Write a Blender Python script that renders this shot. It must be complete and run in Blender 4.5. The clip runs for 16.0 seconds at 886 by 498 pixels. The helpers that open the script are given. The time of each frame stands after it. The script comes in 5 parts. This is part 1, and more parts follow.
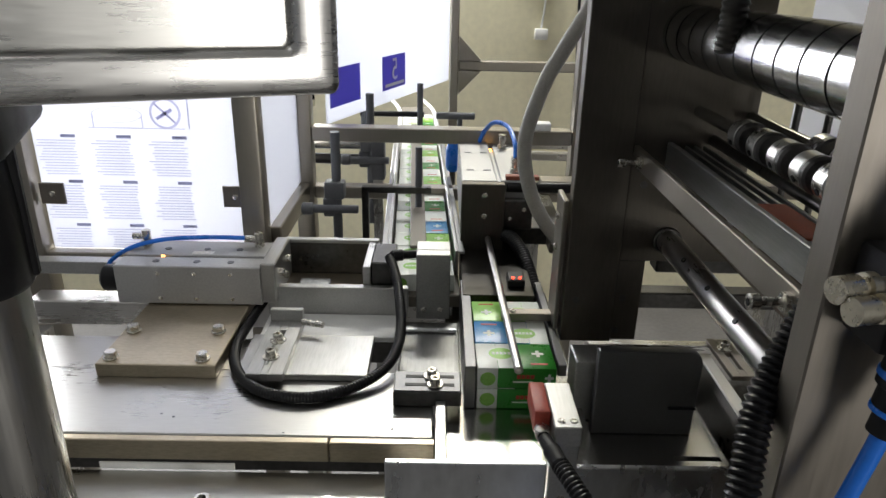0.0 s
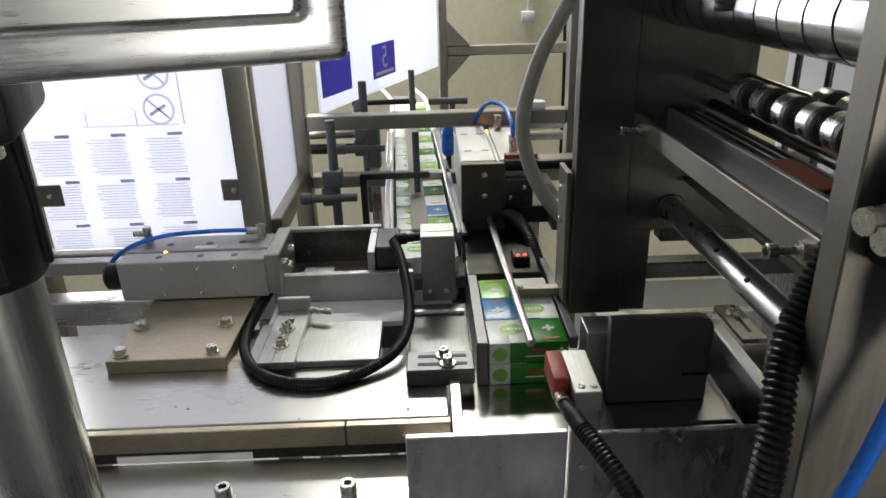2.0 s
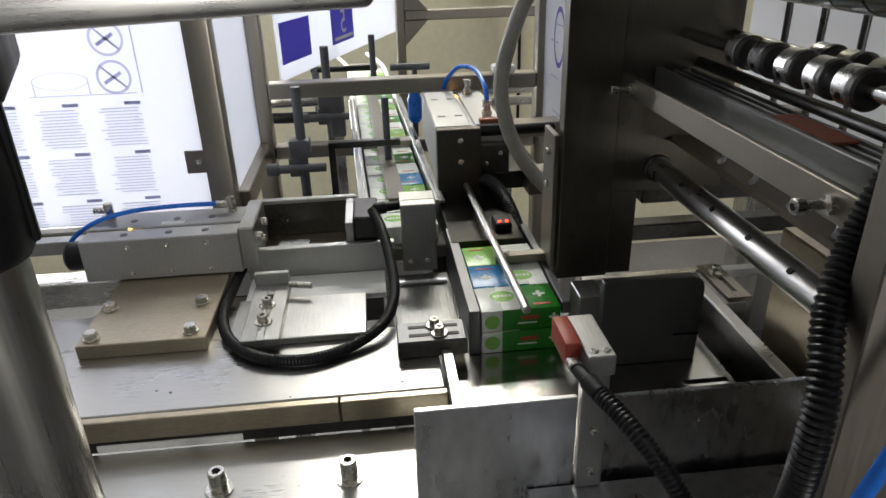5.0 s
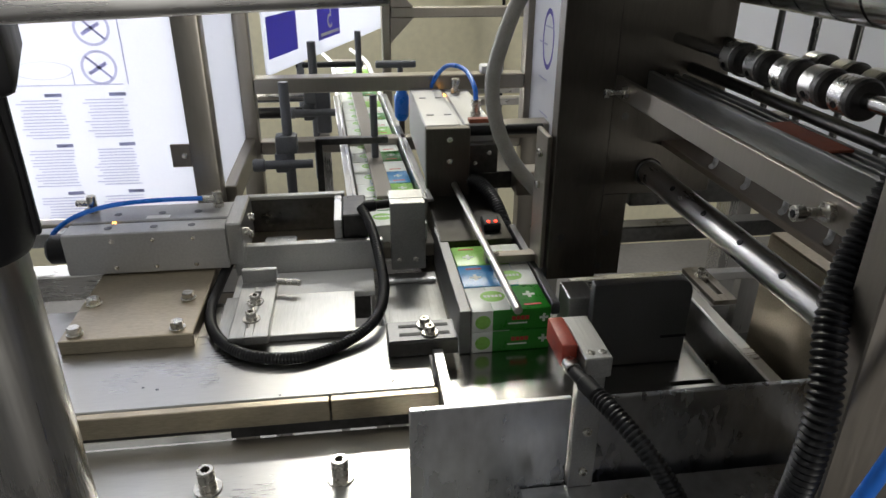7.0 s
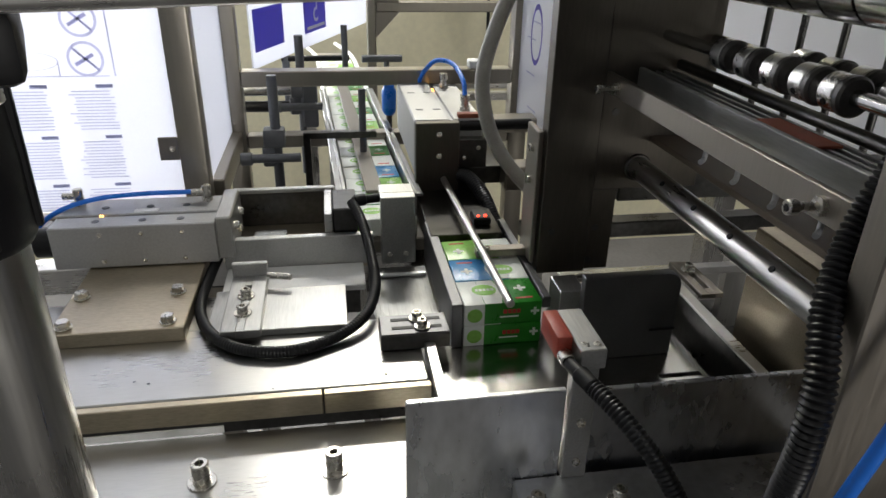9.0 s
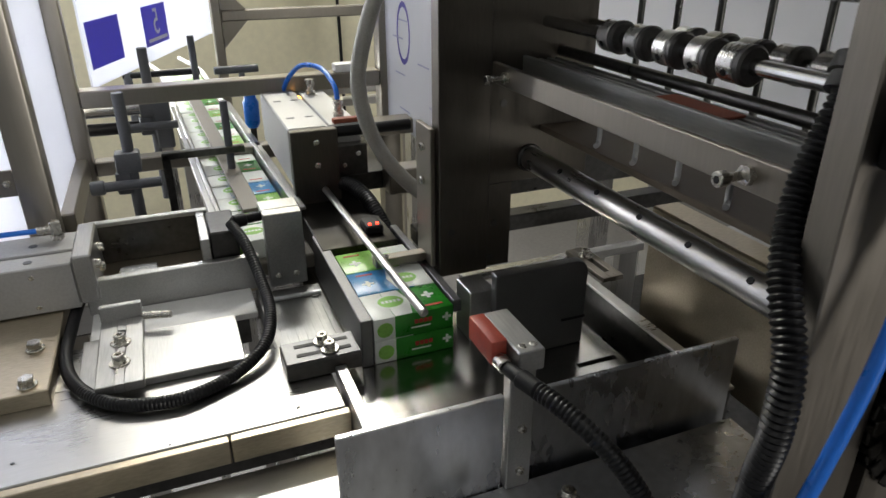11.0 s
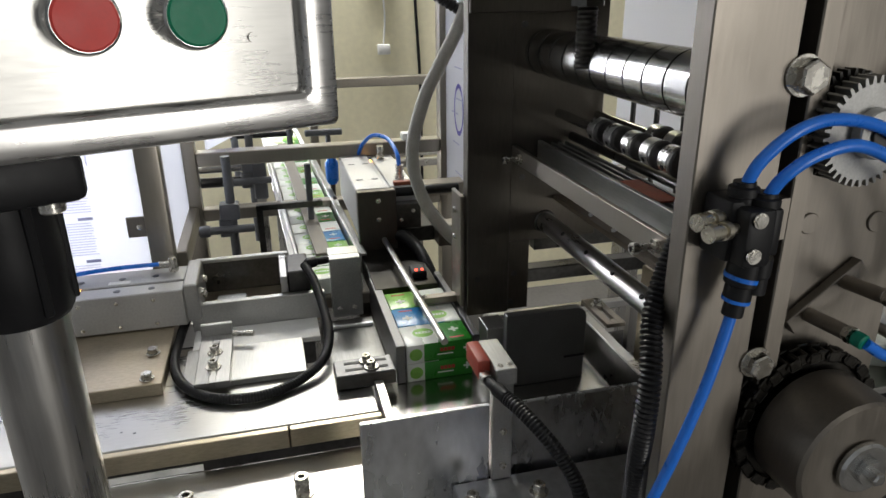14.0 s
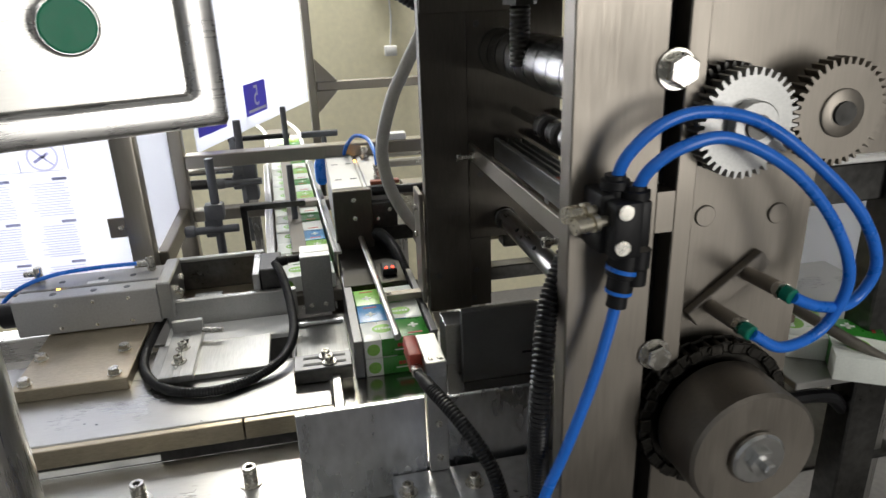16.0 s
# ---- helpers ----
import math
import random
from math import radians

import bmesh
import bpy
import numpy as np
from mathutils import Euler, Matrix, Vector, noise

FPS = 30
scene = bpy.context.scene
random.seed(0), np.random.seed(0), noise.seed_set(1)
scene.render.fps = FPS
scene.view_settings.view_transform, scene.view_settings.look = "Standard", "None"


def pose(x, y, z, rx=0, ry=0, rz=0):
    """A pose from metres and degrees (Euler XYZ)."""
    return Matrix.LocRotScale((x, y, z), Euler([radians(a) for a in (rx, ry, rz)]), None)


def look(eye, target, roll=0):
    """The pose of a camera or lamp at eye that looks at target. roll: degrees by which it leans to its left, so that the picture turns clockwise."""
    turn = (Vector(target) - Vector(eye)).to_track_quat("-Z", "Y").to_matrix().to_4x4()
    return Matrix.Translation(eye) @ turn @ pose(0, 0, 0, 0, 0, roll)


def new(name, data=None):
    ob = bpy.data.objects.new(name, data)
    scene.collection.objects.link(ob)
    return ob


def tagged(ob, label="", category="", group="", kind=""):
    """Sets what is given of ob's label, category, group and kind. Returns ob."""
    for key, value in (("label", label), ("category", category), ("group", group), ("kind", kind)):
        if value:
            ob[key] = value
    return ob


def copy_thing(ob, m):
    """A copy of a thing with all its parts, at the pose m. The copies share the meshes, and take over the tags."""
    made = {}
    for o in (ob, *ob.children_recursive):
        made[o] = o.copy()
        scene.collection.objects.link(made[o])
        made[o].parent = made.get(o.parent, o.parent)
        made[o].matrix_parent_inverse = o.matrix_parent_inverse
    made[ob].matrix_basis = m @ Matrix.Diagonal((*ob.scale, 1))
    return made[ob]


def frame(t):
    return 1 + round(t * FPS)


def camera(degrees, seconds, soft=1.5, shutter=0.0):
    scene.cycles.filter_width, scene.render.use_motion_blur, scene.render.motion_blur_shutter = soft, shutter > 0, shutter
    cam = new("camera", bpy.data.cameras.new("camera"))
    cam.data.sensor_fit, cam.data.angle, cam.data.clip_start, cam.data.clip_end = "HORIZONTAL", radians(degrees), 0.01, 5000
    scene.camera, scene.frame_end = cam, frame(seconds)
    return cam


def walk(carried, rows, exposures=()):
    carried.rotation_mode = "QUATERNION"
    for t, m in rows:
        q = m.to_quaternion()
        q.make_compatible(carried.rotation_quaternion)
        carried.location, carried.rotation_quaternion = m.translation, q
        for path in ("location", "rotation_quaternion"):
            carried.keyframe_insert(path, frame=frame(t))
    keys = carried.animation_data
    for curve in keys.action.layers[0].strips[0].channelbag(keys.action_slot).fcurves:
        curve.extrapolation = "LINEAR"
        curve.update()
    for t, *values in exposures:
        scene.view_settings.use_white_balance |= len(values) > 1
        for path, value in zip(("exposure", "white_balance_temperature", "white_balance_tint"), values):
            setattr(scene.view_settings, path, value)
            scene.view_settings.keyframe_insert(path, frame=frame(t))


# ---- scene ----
cam = camera(65.9, 16.0, shutter=0.4)
METRES, EYE, TILT, LEAN, TURN = 0.6, 1.35, 0.0, 0.0, -0.5
ROWS = [
    (0.0, 0.0, 0.0, 0.0, 0.47, -21.9, -1.16),
    (0.5, -0.002, -0.0024, 0.0025, 0.58, -21.65, -0.89),
    (1.0, -0.0114, -0.005, 0.005, -0.03, -20.46, -0.82),
    (1.5, -0.0168, -0.0058, -0.0103, -1.35, -21.37, 0.31),
    (2.0, -0.0211, -0.0061, -0.0251, -1.09, -22.57, 1.53),
    (2.5, -0.0184, 0.0152, -0.0276, -2.26, -23.88, 2.85),
    (3.0, -0.0654, 0.0231, -0.0377, -4.45, -24.52, 3.16),
    (3.5, -0.0715, 0.0277, -0.0343, -5.55, -24.37, 2.1),
    (4.0, -0.0745, 0.0271, -0.0384, -5.58, -24.66, 1.87),
    (6.5, -0.1211, 0.0356, -0.044, -6.48, -25.28, 0.08),
    (7.0, -0.1225, 0.0353, -0.0408, -7.13, -25.32, -0.28),
    (7.5, -0.1214, 0.0359, -0.0403, -7.19, -25.32, -0.71),
    (8.0, -0.1239, 0.0357, -0.0367, -7.07, -25.21, -0.73),
    (8.5, -0.1233, 0.0304, -0.0423, -7.88, -25.5, -0.81),
    (9.0, -0.1442, 0.0314, -0.0413, -8.53, -25.67, -1.05),
    (9.5, -0.1665, 0.0514, -0.0553, -12.63, -24.93, -0.44),
    (10.0, -0.2231, 0.1246, -0.1034, -19.01, -28.03, -0.59),
    (12.5, -0.1807, -0.1343, 0.0263, -14.72, -22.47, 0.04),
    (13.0, -0.1694, -0.1693, 0.0342, -13.72, -21.79, 0.33),
    (13.5, -0.1592, -0.18, 0.0416, -13.86, -21.26, 0.56),
    (14.0, -0.1609, -0.1879, 0.0462, -13.85, -20.97, 0.56),
    (14.5, -0.1637, -0.196, 0.0509, -14.19, -20.63, 0.52),
    (15.0, -0.1571, -0.1972, 0.0494, -15.01, -20.81, 0.53),
    (15.5, -0.1222, -0.2079, 0.049, -14.68, -20.91, 1.03),
    (16.0, 0.0005, -0.2511, 0.045, -11.42, -20.91, 1.97),
]
EXTRA = [(10.2, look((-0.122, 0.104, 1.287), (0.575, 1.754, 0.394), 0.8)), (12.3, look((-0.108, -0.060, 1.361), (0.409, 1.702, 0.566), -0.3))]
walk(cam, sorted(EXTRA + [(t, pose(0, 0, EYE, TILT, LEAN, TURN) @ pose(METRES * x, METRES * y, METRES * z, 90 + pitch, roll, yaw)) for t, x, y, z, yaw, pitch, roll in ROWS], key=lambda row: row[0]),
     [(0.0, -0.02), (3.0, -0.12), (8.0, -0.12), (9.5, 0.0), (12.5, 0.08), (15.0, 0.08), (16.0, 0.18)])

# ---- light: daylight in two windows, two added ceiling lamps, dim fill from the room ----
world = bpy.data.worlds.new("workshop_air")
scene.world = world
world.use_nodes = True
world.node_tree.nodes["Background"].inputs[0].default_value = (0.9, 0.95, 1.0, 1)
world.node_tree.nodes["Background"].inputs[1].default_value = 0.004


def area_lamp(x, y, z, sx, sy, watts, colour=(0.98, 0.97, 0.94), tilt=(0, 0, 0)):
    d = bpy.data.lights.new("area_light", "AREA")
    d.shape, d.size, d.size_y, d.energy, d.color = "RECTANGLE", sx, sy, watts, colour
    ob = new("area_light", d)
    ob.matrix_world = pose(x, y, z, *tilt)
    return ob


# daylight in the opening of the north window
area_lamp(-1.35, 2.73, 1.65, 1.6, 1.5, 135, (0.95, 0.965, 1.0), (-90, 0, 0))
# added lamp out of view, brightens the cream north wall and the table
area_lamp(0.1, 2.6, 2.72, 1.2, 0.15, 50)
# added weak fill lamp overhead, out of view
area_lamp(-0.9, -0.5, 2.72, 1.3, 0.25, 2)
# daylight in the opening of the south window
area_lamp(1.35, -2.23, 1.4, 0.85, 1.7, 34, (1.0, 0.975, 0.93), (90, 0, 0))


# ---- materials ----
def mat(name, colour, rough=0.5, metal=0.0, vary=0.12, scale=30, stretch=(1, 1, 1), bump=0.05, fine=400, spread=0.08, wave=0.0, extra=None):
    m = bpy.data.materials.new(name)
    m.use_nodes = True
    nt = m.node_tree
    N, L = nt.nodes, nt.links
    b = N["Principled BSDF"]
    tc = N.new("ShaderNodeTexCoord")
    mp = N.new("ShaderNodeMapping")
    mp.inputs["Scale"].default_value = stretch
    L.new(tc.outputs["Object"], mp.inputs["Vector"])
    n1 = N.new("ShaderNodeTexNoise")
    n1.inputs["Scale"].default_value, n1.inputs["Detail"].default_value = scale, 4
    n2 = N.new("ShaderNodeTexNoise")
    n2.inputs["Scale"].default_value, n2.inputs["Detail"].default_value = fine, 3
    L.new(tc.outputs["Object"], n1.inputs["Vector"])
    L.new(mp.outputs[0], n2.inputs["Vector"])
    add = N.new("ShaderNodeMath")
    add.operation = "ADD"
    half = N.new("ShaderNodeMath")
    half.operation, half.inputs[1].default_value = "MULTIPLY", 0.5
    L.new(n1.outputs[0], add.inputs[0])
    L.new(n2.outputs[0], add.inputs[1])
    L.new(add.outputs[0], half.inputs[0])
    cr = N.new("ShaderNodeValToRGB")
    lo = [c * (1 - vary) for c in colour]
    hi = [min(1, c * (1 + vary)) for c in colour]
    cr.color_ramp.elements[0].position, cr.color_ramp.elements[1].position = 0.35, 0.65
    cr.color_ramp.elements[0].color, cr.color_ramp.elements[1].color = (*lo, 1), (*hi, 1)
    L.new(half.outputs[0], cr.inputs[0])
    L.new(cr.outputs[0], b.inputs["Base Color"])
    mr = N.new("ShaderNodeMapRange")
    mr.inputs[1].default_value, mr.inputs[2].default_value = 0.3, 0.7
    mr.inputs[3].default_value, mr.inputs[4].default_value = max(0.03, rough - spread), min(1, rough + spread)
    soft_mix = N.new("ShaderNodeMath")
    soft_mix.operation = "MULTIPLY_ADD"
    soft_mix.inputs[1].default_value = 0.3
    L.new(n2.outputs[0], soft_mix.inputs[0])
    weigh = N.new("ShaderNodeMath")
    weigh.operation, weigh.inputs[1].default_value = "MULTIPLY", 0.7
    L.new(n1.outputs[0], weigh.inputs[0])
    L.new(weigh.outputs[0], soft_mix.inputs[2])
    L.new(soft_mix.outputs[0], mr.inputs[0])
    L.new(mr.outputs[0], b.inputs["Roughness"])
    b.inputs["Metallic"].default_value = metal
    if bump:
        bp = N.new("ShaderNodeBump")
        bp.inputs["Strength"].default_value, bp.inputs["Distance"].default_value = bump, 0.001
        L.new(n2.outputs[0], bp.inputs["Height"])
        L.new(bp.outputs[0], b.inputs["Normal"])
    if wave:
        n3 = N.new("ShaderNodeTexNoise")
        n3.inputs["Scale"].default_value, n3.inputs["Detail"].default_value = 14, 2
        L.new(tc.outputs["Object"], n3.inputs["Vector"])
        b2 = N.new("ShaderNodeBump")
        b2.inputs["Strength"].default_value, b2.inputs["Distance"].default_value = wave, 0.004
        L.new(n3.outputs[0], b2.inputs["Height"])
        L.new(bp.outputs[0], b2.inputs["Normal"])
        L.new(b2.outputs[0], b.inputs["Normal"])
    for k, v in (extra or {}).items():
        b.inputs[k].default_value = v
    return m


STEEL_X = mat("brushed_stainless", (0.60, 0.59, 0.575), 0.30, 1, 0.07, 11, (0.6, 8, 8), 0.006, 60, 0.12, 0.06)
PANEL = mat("smooth_steel_panel", (0.60, 0.61, 0.63), 0.29, 1, 0.16, 9, (1.6, 1.6, 0.7), 0.004, 60, 0.08, 0.04)
TUBE = mat("drawn_steel_tube", (0.48, 0.47, 0.46), 0.30, 1, 0.06, 30, (6, 0.4, 6), 0.0, 80, 0.04)
BRASS = mat("dull_brass", (0.62, 0.58, 0.48), 0.3, 1, 0.1, 60)
STEEL_Z = mat("brushed_stainless_upright", (0.50, 0.49, 0.47), 0.30, 1, 0.09, 9, (8, 8, 0.3), 0.012, 60, 0.1)
GUARD = mat("brown_grey_square_tube", (0.33, 0.305, 0.265), 0.36, 1, 0.05, 6, (5, 5, 0.6), 0.006, 40, 0.06, 0.04)
SHEET = mat("polished_sheet_steel", (0.48, 0.475, 0.455), 0.33, 1, 0.06, 11, (0.8, 8, 8), 0.003, 70, 0.12, 0.03)
MIRROR = mat("mirror_sheet_steel", (0.48, 0.47, 0.44), 0.20, 1, 0.08, 14, (0.8, 8, 8), 0.01, 70, 0.07, 0.06)
SLAB = mat("blued_steel_slab", (0.16, 0.16, 0.165), 0.45, 1, 0.15, 16, (4, 4, 30), 0.06, 90)
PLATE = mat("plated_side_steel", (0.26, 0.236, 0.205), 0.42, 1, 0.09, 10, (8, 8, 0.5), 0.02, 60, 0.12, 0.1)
# brownish side plate steel, with the shade at the rear put into its colour
REARP = mat("shade_darkened_brown_steel", (0.112, 0.102, 0.088), 0.44, 1, 0.12, 10, (6, 6, 0.8), 0.02, 60, 0.12, 0.1)
CHUTE = mat("scuffed_grey_plate", (0.30, 0.30, 0.29), 0.45, 0.9, 0.14, 24, (3, 1.2, 3), 0.12, 40)
SHELF = mat("brown_shelf_steel", (0.105, 0.080, 0.055), 0.6, 0, 0.15, 18, (6, 0.6, 6), 0.04, 90)
RING = mat("dark_grey_ring", (0.09, 0.087, 0.085), 0.38, 0.7, 0.15, 40)
DARK = mat("oiled_dark_steel", (0.10, 0.098, 0.094), 0.33, 1, 0.25, 14, (1, 1, 1), 0.06, 120)
MILD = mat("machined_tan_steel", (0.47, 0.41, 0.31), 0.38, 1, 0.15, 16, (1.5, 6, 6), 0.03, 90)
ALU = mat("anodised_aluminium", (0.40, 0.40, 0.395), 0.48, 0.75, 0.10, 16, (1, 1, 1), 0.04, 300)
ALU2 = mat("milled_aluminium", (0.43, 0.43, 0.42), 0.38, 0.95, 0.14, 20, (6, 0.5, 6), 0.04, 90)
CHROME = mat("ground_chrome", (0.60, 0.60, 0.59), 0.20, 1, 0.08, 30, (1, 1, 1), 0.0, 200, 0.05)
ZINC = mat("zinc_bolt", (0.62, 0.60, 0.55), 0.26, 1, 0.10, 90, (1, 1, 1), 0.0, 300)
BLACK = mat("black_plastic", (0.007, 0.007, 0.008), 0.5, 0, 0.2, 40, (1, 1, 1), 0.05, 500, extra={"Specular IOR Level": 0.28})
RUBBER = mat("black_rubber_hose", (0.005, 0.005, 0.006), 0.36, 0, 0.25, 40, (1, 1, 1), 0.06, 500, extra={"Specular IOR Level": 0.35})
GREYP = mat("grey_plastic", (0.10, 0.105, 0.115), 0.5, 0, 0.15, 40)
BLUE = mat("blue_air_tube", (0.012, 0.155, 0.66), 0.30, 0, 0.08, 40, (1, 1, 1), 0.02, 200)
GREYHOSE = mat("grey_conduit", (0.34, 0.33, 0.30), 0.5, 0, 0.12, 60)
RED = mat("red_sensor", (0.36, 0.055, 0.032), 0.45, 0, 0.15, 60)
RUST = mat("red_brown_strip", (0.26, 0.07, 0.035), 0.6, 0, 0.2, 60)
BTN_R = mat("red_button", (0.62, 0.06, 0.05), 0.5, 0, 0.05, 60)
BTN_G = mat("green_button", (0.0, 0.20, 0.10), 0.5, 0, 0.05, 60)
# side and south walls: grey kept dark to cut the room's bounce light
LOW_BOUNCE = mat("low_bounce_grey", (0.24, 0.245, 0.25), 0.85, 0, 0.06, 4, (1, 1, 1), 0.2, 60)
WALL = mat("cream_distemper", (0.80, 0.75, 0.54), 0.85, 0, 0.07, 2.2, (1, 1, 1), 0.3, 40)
# floor and ceiling tones are lowered too, to hold back bounce light
FLOOR = mat("grey_floor", (0.13, 0.125, 0.12), 0.6, 0, 0.2, 5, (1, 1, 1), 0.1, 60)
CEIL = mat("grey_ceiling", (0.36, 0.36, 0.35), 0.9, 0, 0.05, 3)
WHITE = mat("white_plastic", (0.78, 0.78, 0.76), 0.4, 0, 0.05, 60)
BELT = mat("belt_grey_brown", (0.20, 0.18, 0.15), 0.55, 0, 0.1, 40)
GREEN = mat("green_carton", (0.018, 0.22, 0.015), 0.32, 0, 0.12, 60, bump=0.02)
LIME = mat("lime_carton", (0.25, 0.54, 0.09), 0.32, 0, 0.12, 60, bump=0.02)
SKY = mat("blue_carton", (0.02, 0.22, 0.50), 0.32, 0, 0.12, 60, bump=0.02)
CARD = mat("white_carton", (0.74, 0.77, 0.72), 0.35, 0, 0.05, 60, bump=0.02)
INK_R = mat("red_ink", (0.50, 0.04, 0.03), 0.4, 0, 0.05, 60, bump=0)
INK_W = mat("white_ink", (0.80, 0.84, 0.78), 0.4, 0, 0.05, 60, bump=0)
FOIL = mat("crumpled_film", (0.72, 0.74, 0.74), 0.22, 0.3, 0.15, 120, (1, 1, 1), 0.5, 180)
COLLAR = mat("green_collar", (0.0, 0.16, 0.10), 0.4)
CHAIN = mat("greased_chain", (0.05, 0.047, 0.042), 0.38, 1, 0.3, 90)


def film_sheet(name, colour, through_colour, share):
    """Clear guard sheet with its white printed film still on: light passes through it."""
    m = mat(name, colour, 0.35, 0, 0.03, 6, bump=0.04)
    N, L = m.node_tree.nodes, m.node_tree.links
    tr = N.new("ShaderNodeBsdfTranslucent")
    tr.inputs[0].default_value = (*through_colour, 1)
    mix = N.new("ShaderNodeMixShader")
    mix.inputs[0].default_value = share
    L.new(N["Principled BSDF"].outputs[0], mix.inputs[1])
    L.new(tr.outputs[0], mix.inputs[2])
    L.new(mix.outputs[0], N["Material Output"].inputs[0])
    return m


def glow(name, colour, strength):
    m = bpy.data.materials.new(name)
    m.use_nodes = True
    b = m.node_tree.nodes["Principled BSDF"]
    b.inputs["Base Color"].default_value = (*colour, 1)
    b.inputs["Emission Color"].default_value, b.inputs["Emission Strength"].default_value = (*colour, 1), strength
    return m


AMBER_LED = glow("amber_led", (1, 0.45, 0.08), 6)
RED_LED = glow("red_led", (1, 0.05, 0.02), 4)
FILM = film_sheet("white_film_sheet", (0.86, 0.87, 0.90), (0.90, 0.91, 0.96), 0.55)
PRINT = film_sheet("indigo_print", (0.12, 0.10, 0.38), (0.26, 0.24, 0.62), 0.8)
PRINT_S = film_sheet("grey_violet_print", (0.40, 0.40, 0.54), (0.62, 0.62, 0.78), 0.9)
PRINT_H = film_sheet("slate_print", (0.30, 0.30, 0.40), (0.50, 0.51, 0.64), 0.85)


# ---- builders ----
WORLD_OF = {}


def box(bm, x0, x1, y0, y1, z0, z1, bev=0.0, seg=1, m=None):
    t = bmesh.new()
    bmesh.ops.create_cube(t, size=1)
    for v in t.verts:
        v.co = Vector(((x0 + x1) / 2 + v.co.x * (x1 - x0), (y0 + y1) / 2 + v.co.y * (y1 - y0), (z0 + z1) / 2 + v.co.z * (z1 - z0)))
    if bev:
        bmesh.ops.bevel(t, geom=t.edges[:], offset=bev, segments=seg, affect="EDGES", profile=0.5)
    return pour(bm, t, m)


def pour(bm, t, m=None):
    if m is not None:
        t.transform(m)
    me = bpy.data.meshes.new("tmp")
    t.to_mesh(me)
    t.free()
    bm.from_mesh(me)
    bpy.data.meshes.remove(me)
    return bm


def turned(p0, p1):
    d = Vector(p1) - Vector(p0)
    return Matrix.Translation(Vector(p0)) @ d.to_track_quat("Z", "Y").to_matrix().to_4x4(), d.length


def lathe(bm, p0, p1, profile, seg=28):
    """A turned solid from p0 to p1. profile: (radius, way along 0..1)."""
    m, n = turned(p0, p1)
    t = bmesh.new()
    rings = []
    for r, s in profile:
        rings.append([t.verts.new((r * math.cos(2 * math.pi * i / seg), r * math.sin(2 * math.pi * i / seg), s * n)) for i in range(seg)])
    for a, b in zip(rings, rings[1:]):
        for i in range(seg):
            t.faces.new((a[i], a[(i + 1) % seg], b[(i + 1) % seg], b[i]))
    t.faces.new(rings[0][::-1])
    t.faces.new(rings[-1])
    return pour(bm, t, m)


def rod(bm, p0, p1, r, seg=24, bev=0.0):
    n = (Vector(p1) - Vector(p0)).length
    b = min(bev, n / 3) / n if bev else 0
    prof = [(r - bev, 0), (r, b), (r, 1 - b), (r - bev, 1)] if bev else [(r, 0), (r, 1)]
    return lathe(bm, p0, p1, prof, seg)


def smooth_line(pts, step=0.004):
    pts = [Vector(p) for p in pts]
    pts = [pts[0] * 2 - pts[1]] + pts + [pts[-1] * 2 - pts[-2]]
    out = []
    for a, b, c, d in zip(pts, pts[1:], pts[2:], pts[3:]):
        n = max(2, int((c - b).length / step))
        for i in range(n):
            s = i / n
            out.append(0.5 * (2 * b + (c - a) * s + (2 * a - 5 * b + 4 * c - d) * s * s + (3 * b - a - 3 * c + d) * s ** 3))
    out.append(pts[-2])
    return out


def hose(bm, pts, r, seg=12, step=0.004, rib=0.0, every=0.004):
    """A swept hose; rib: depth of its corrugation."""
    line = smooth_line(pts, every / 4 if rib else step)
    up = Vector((0.3, 0.2, 0.93)).normalized()
    rings = []
    for i, p in enumerate(line):
        d = (line[min(i + 1, len(line) - 1)] - line[max(i - 1, 0)]).normalized()
        a = up.cross(d)
        a = a.normalized() if a.length > 1e-4 else Vector((1, 0, 0))
        b = d.cross(a)
        up = b
        k = r - (0, 0.35, 1, 0.35)[i % 4] * rib
        rings.append([bm.verts.new(p + (a * math.cos(2 * math.pi * j / seg) + b * math.sin(2 * math.pi * j / seg)) * k) for j in range(seg)])
    for a, b in zip(rings, rings[1:]):
        for j in range(seg):
            bm.faces.new((a[j], a[(j + 1) % seg], b[(j + 1) % seg], b[j]))
    bm.faces.new(rings[0][::-1])
    bm.faces.new(rings[-1])
    return bm


def mesh_of(name, bm, material, angle=35):
    bmesh.ops.recalc_face_normals(bm, faces=bm.faces)
    me = bpy.data.meshes.new(name)
    bm.to_mesh(me)
    bm.free()
    me.materials.append(material)
    me.polygons.foreach_set("use_smooth", [True] * len(me.polygons))
    me.set_sharp_from_angle(angle=radians(angle))
    return me


def thing(name, at, label, category, group="", kind=""):
    ob = new(name)
    ob.empty_display_size = 0.02
    m = at if isinstance(at, Matrix) else Matrix.Translation(at)
    ob.matrix_world = m
    WORLD_OF[ob] = m.copy()
    return tagged(ob, label, category, group, kind)


def part(name, bm, material, parent, label="", local=False, angle=35):
    if not local:
        bm.transform(WORLD_OF[parent].inverted())
    ob = new(name, mesh_of(name, bm, material, angle))
    ob.parent = parent
    WORLD_OF[ob] = WORLD_OF[parent]
    return tagged(ob, label) if label else ob


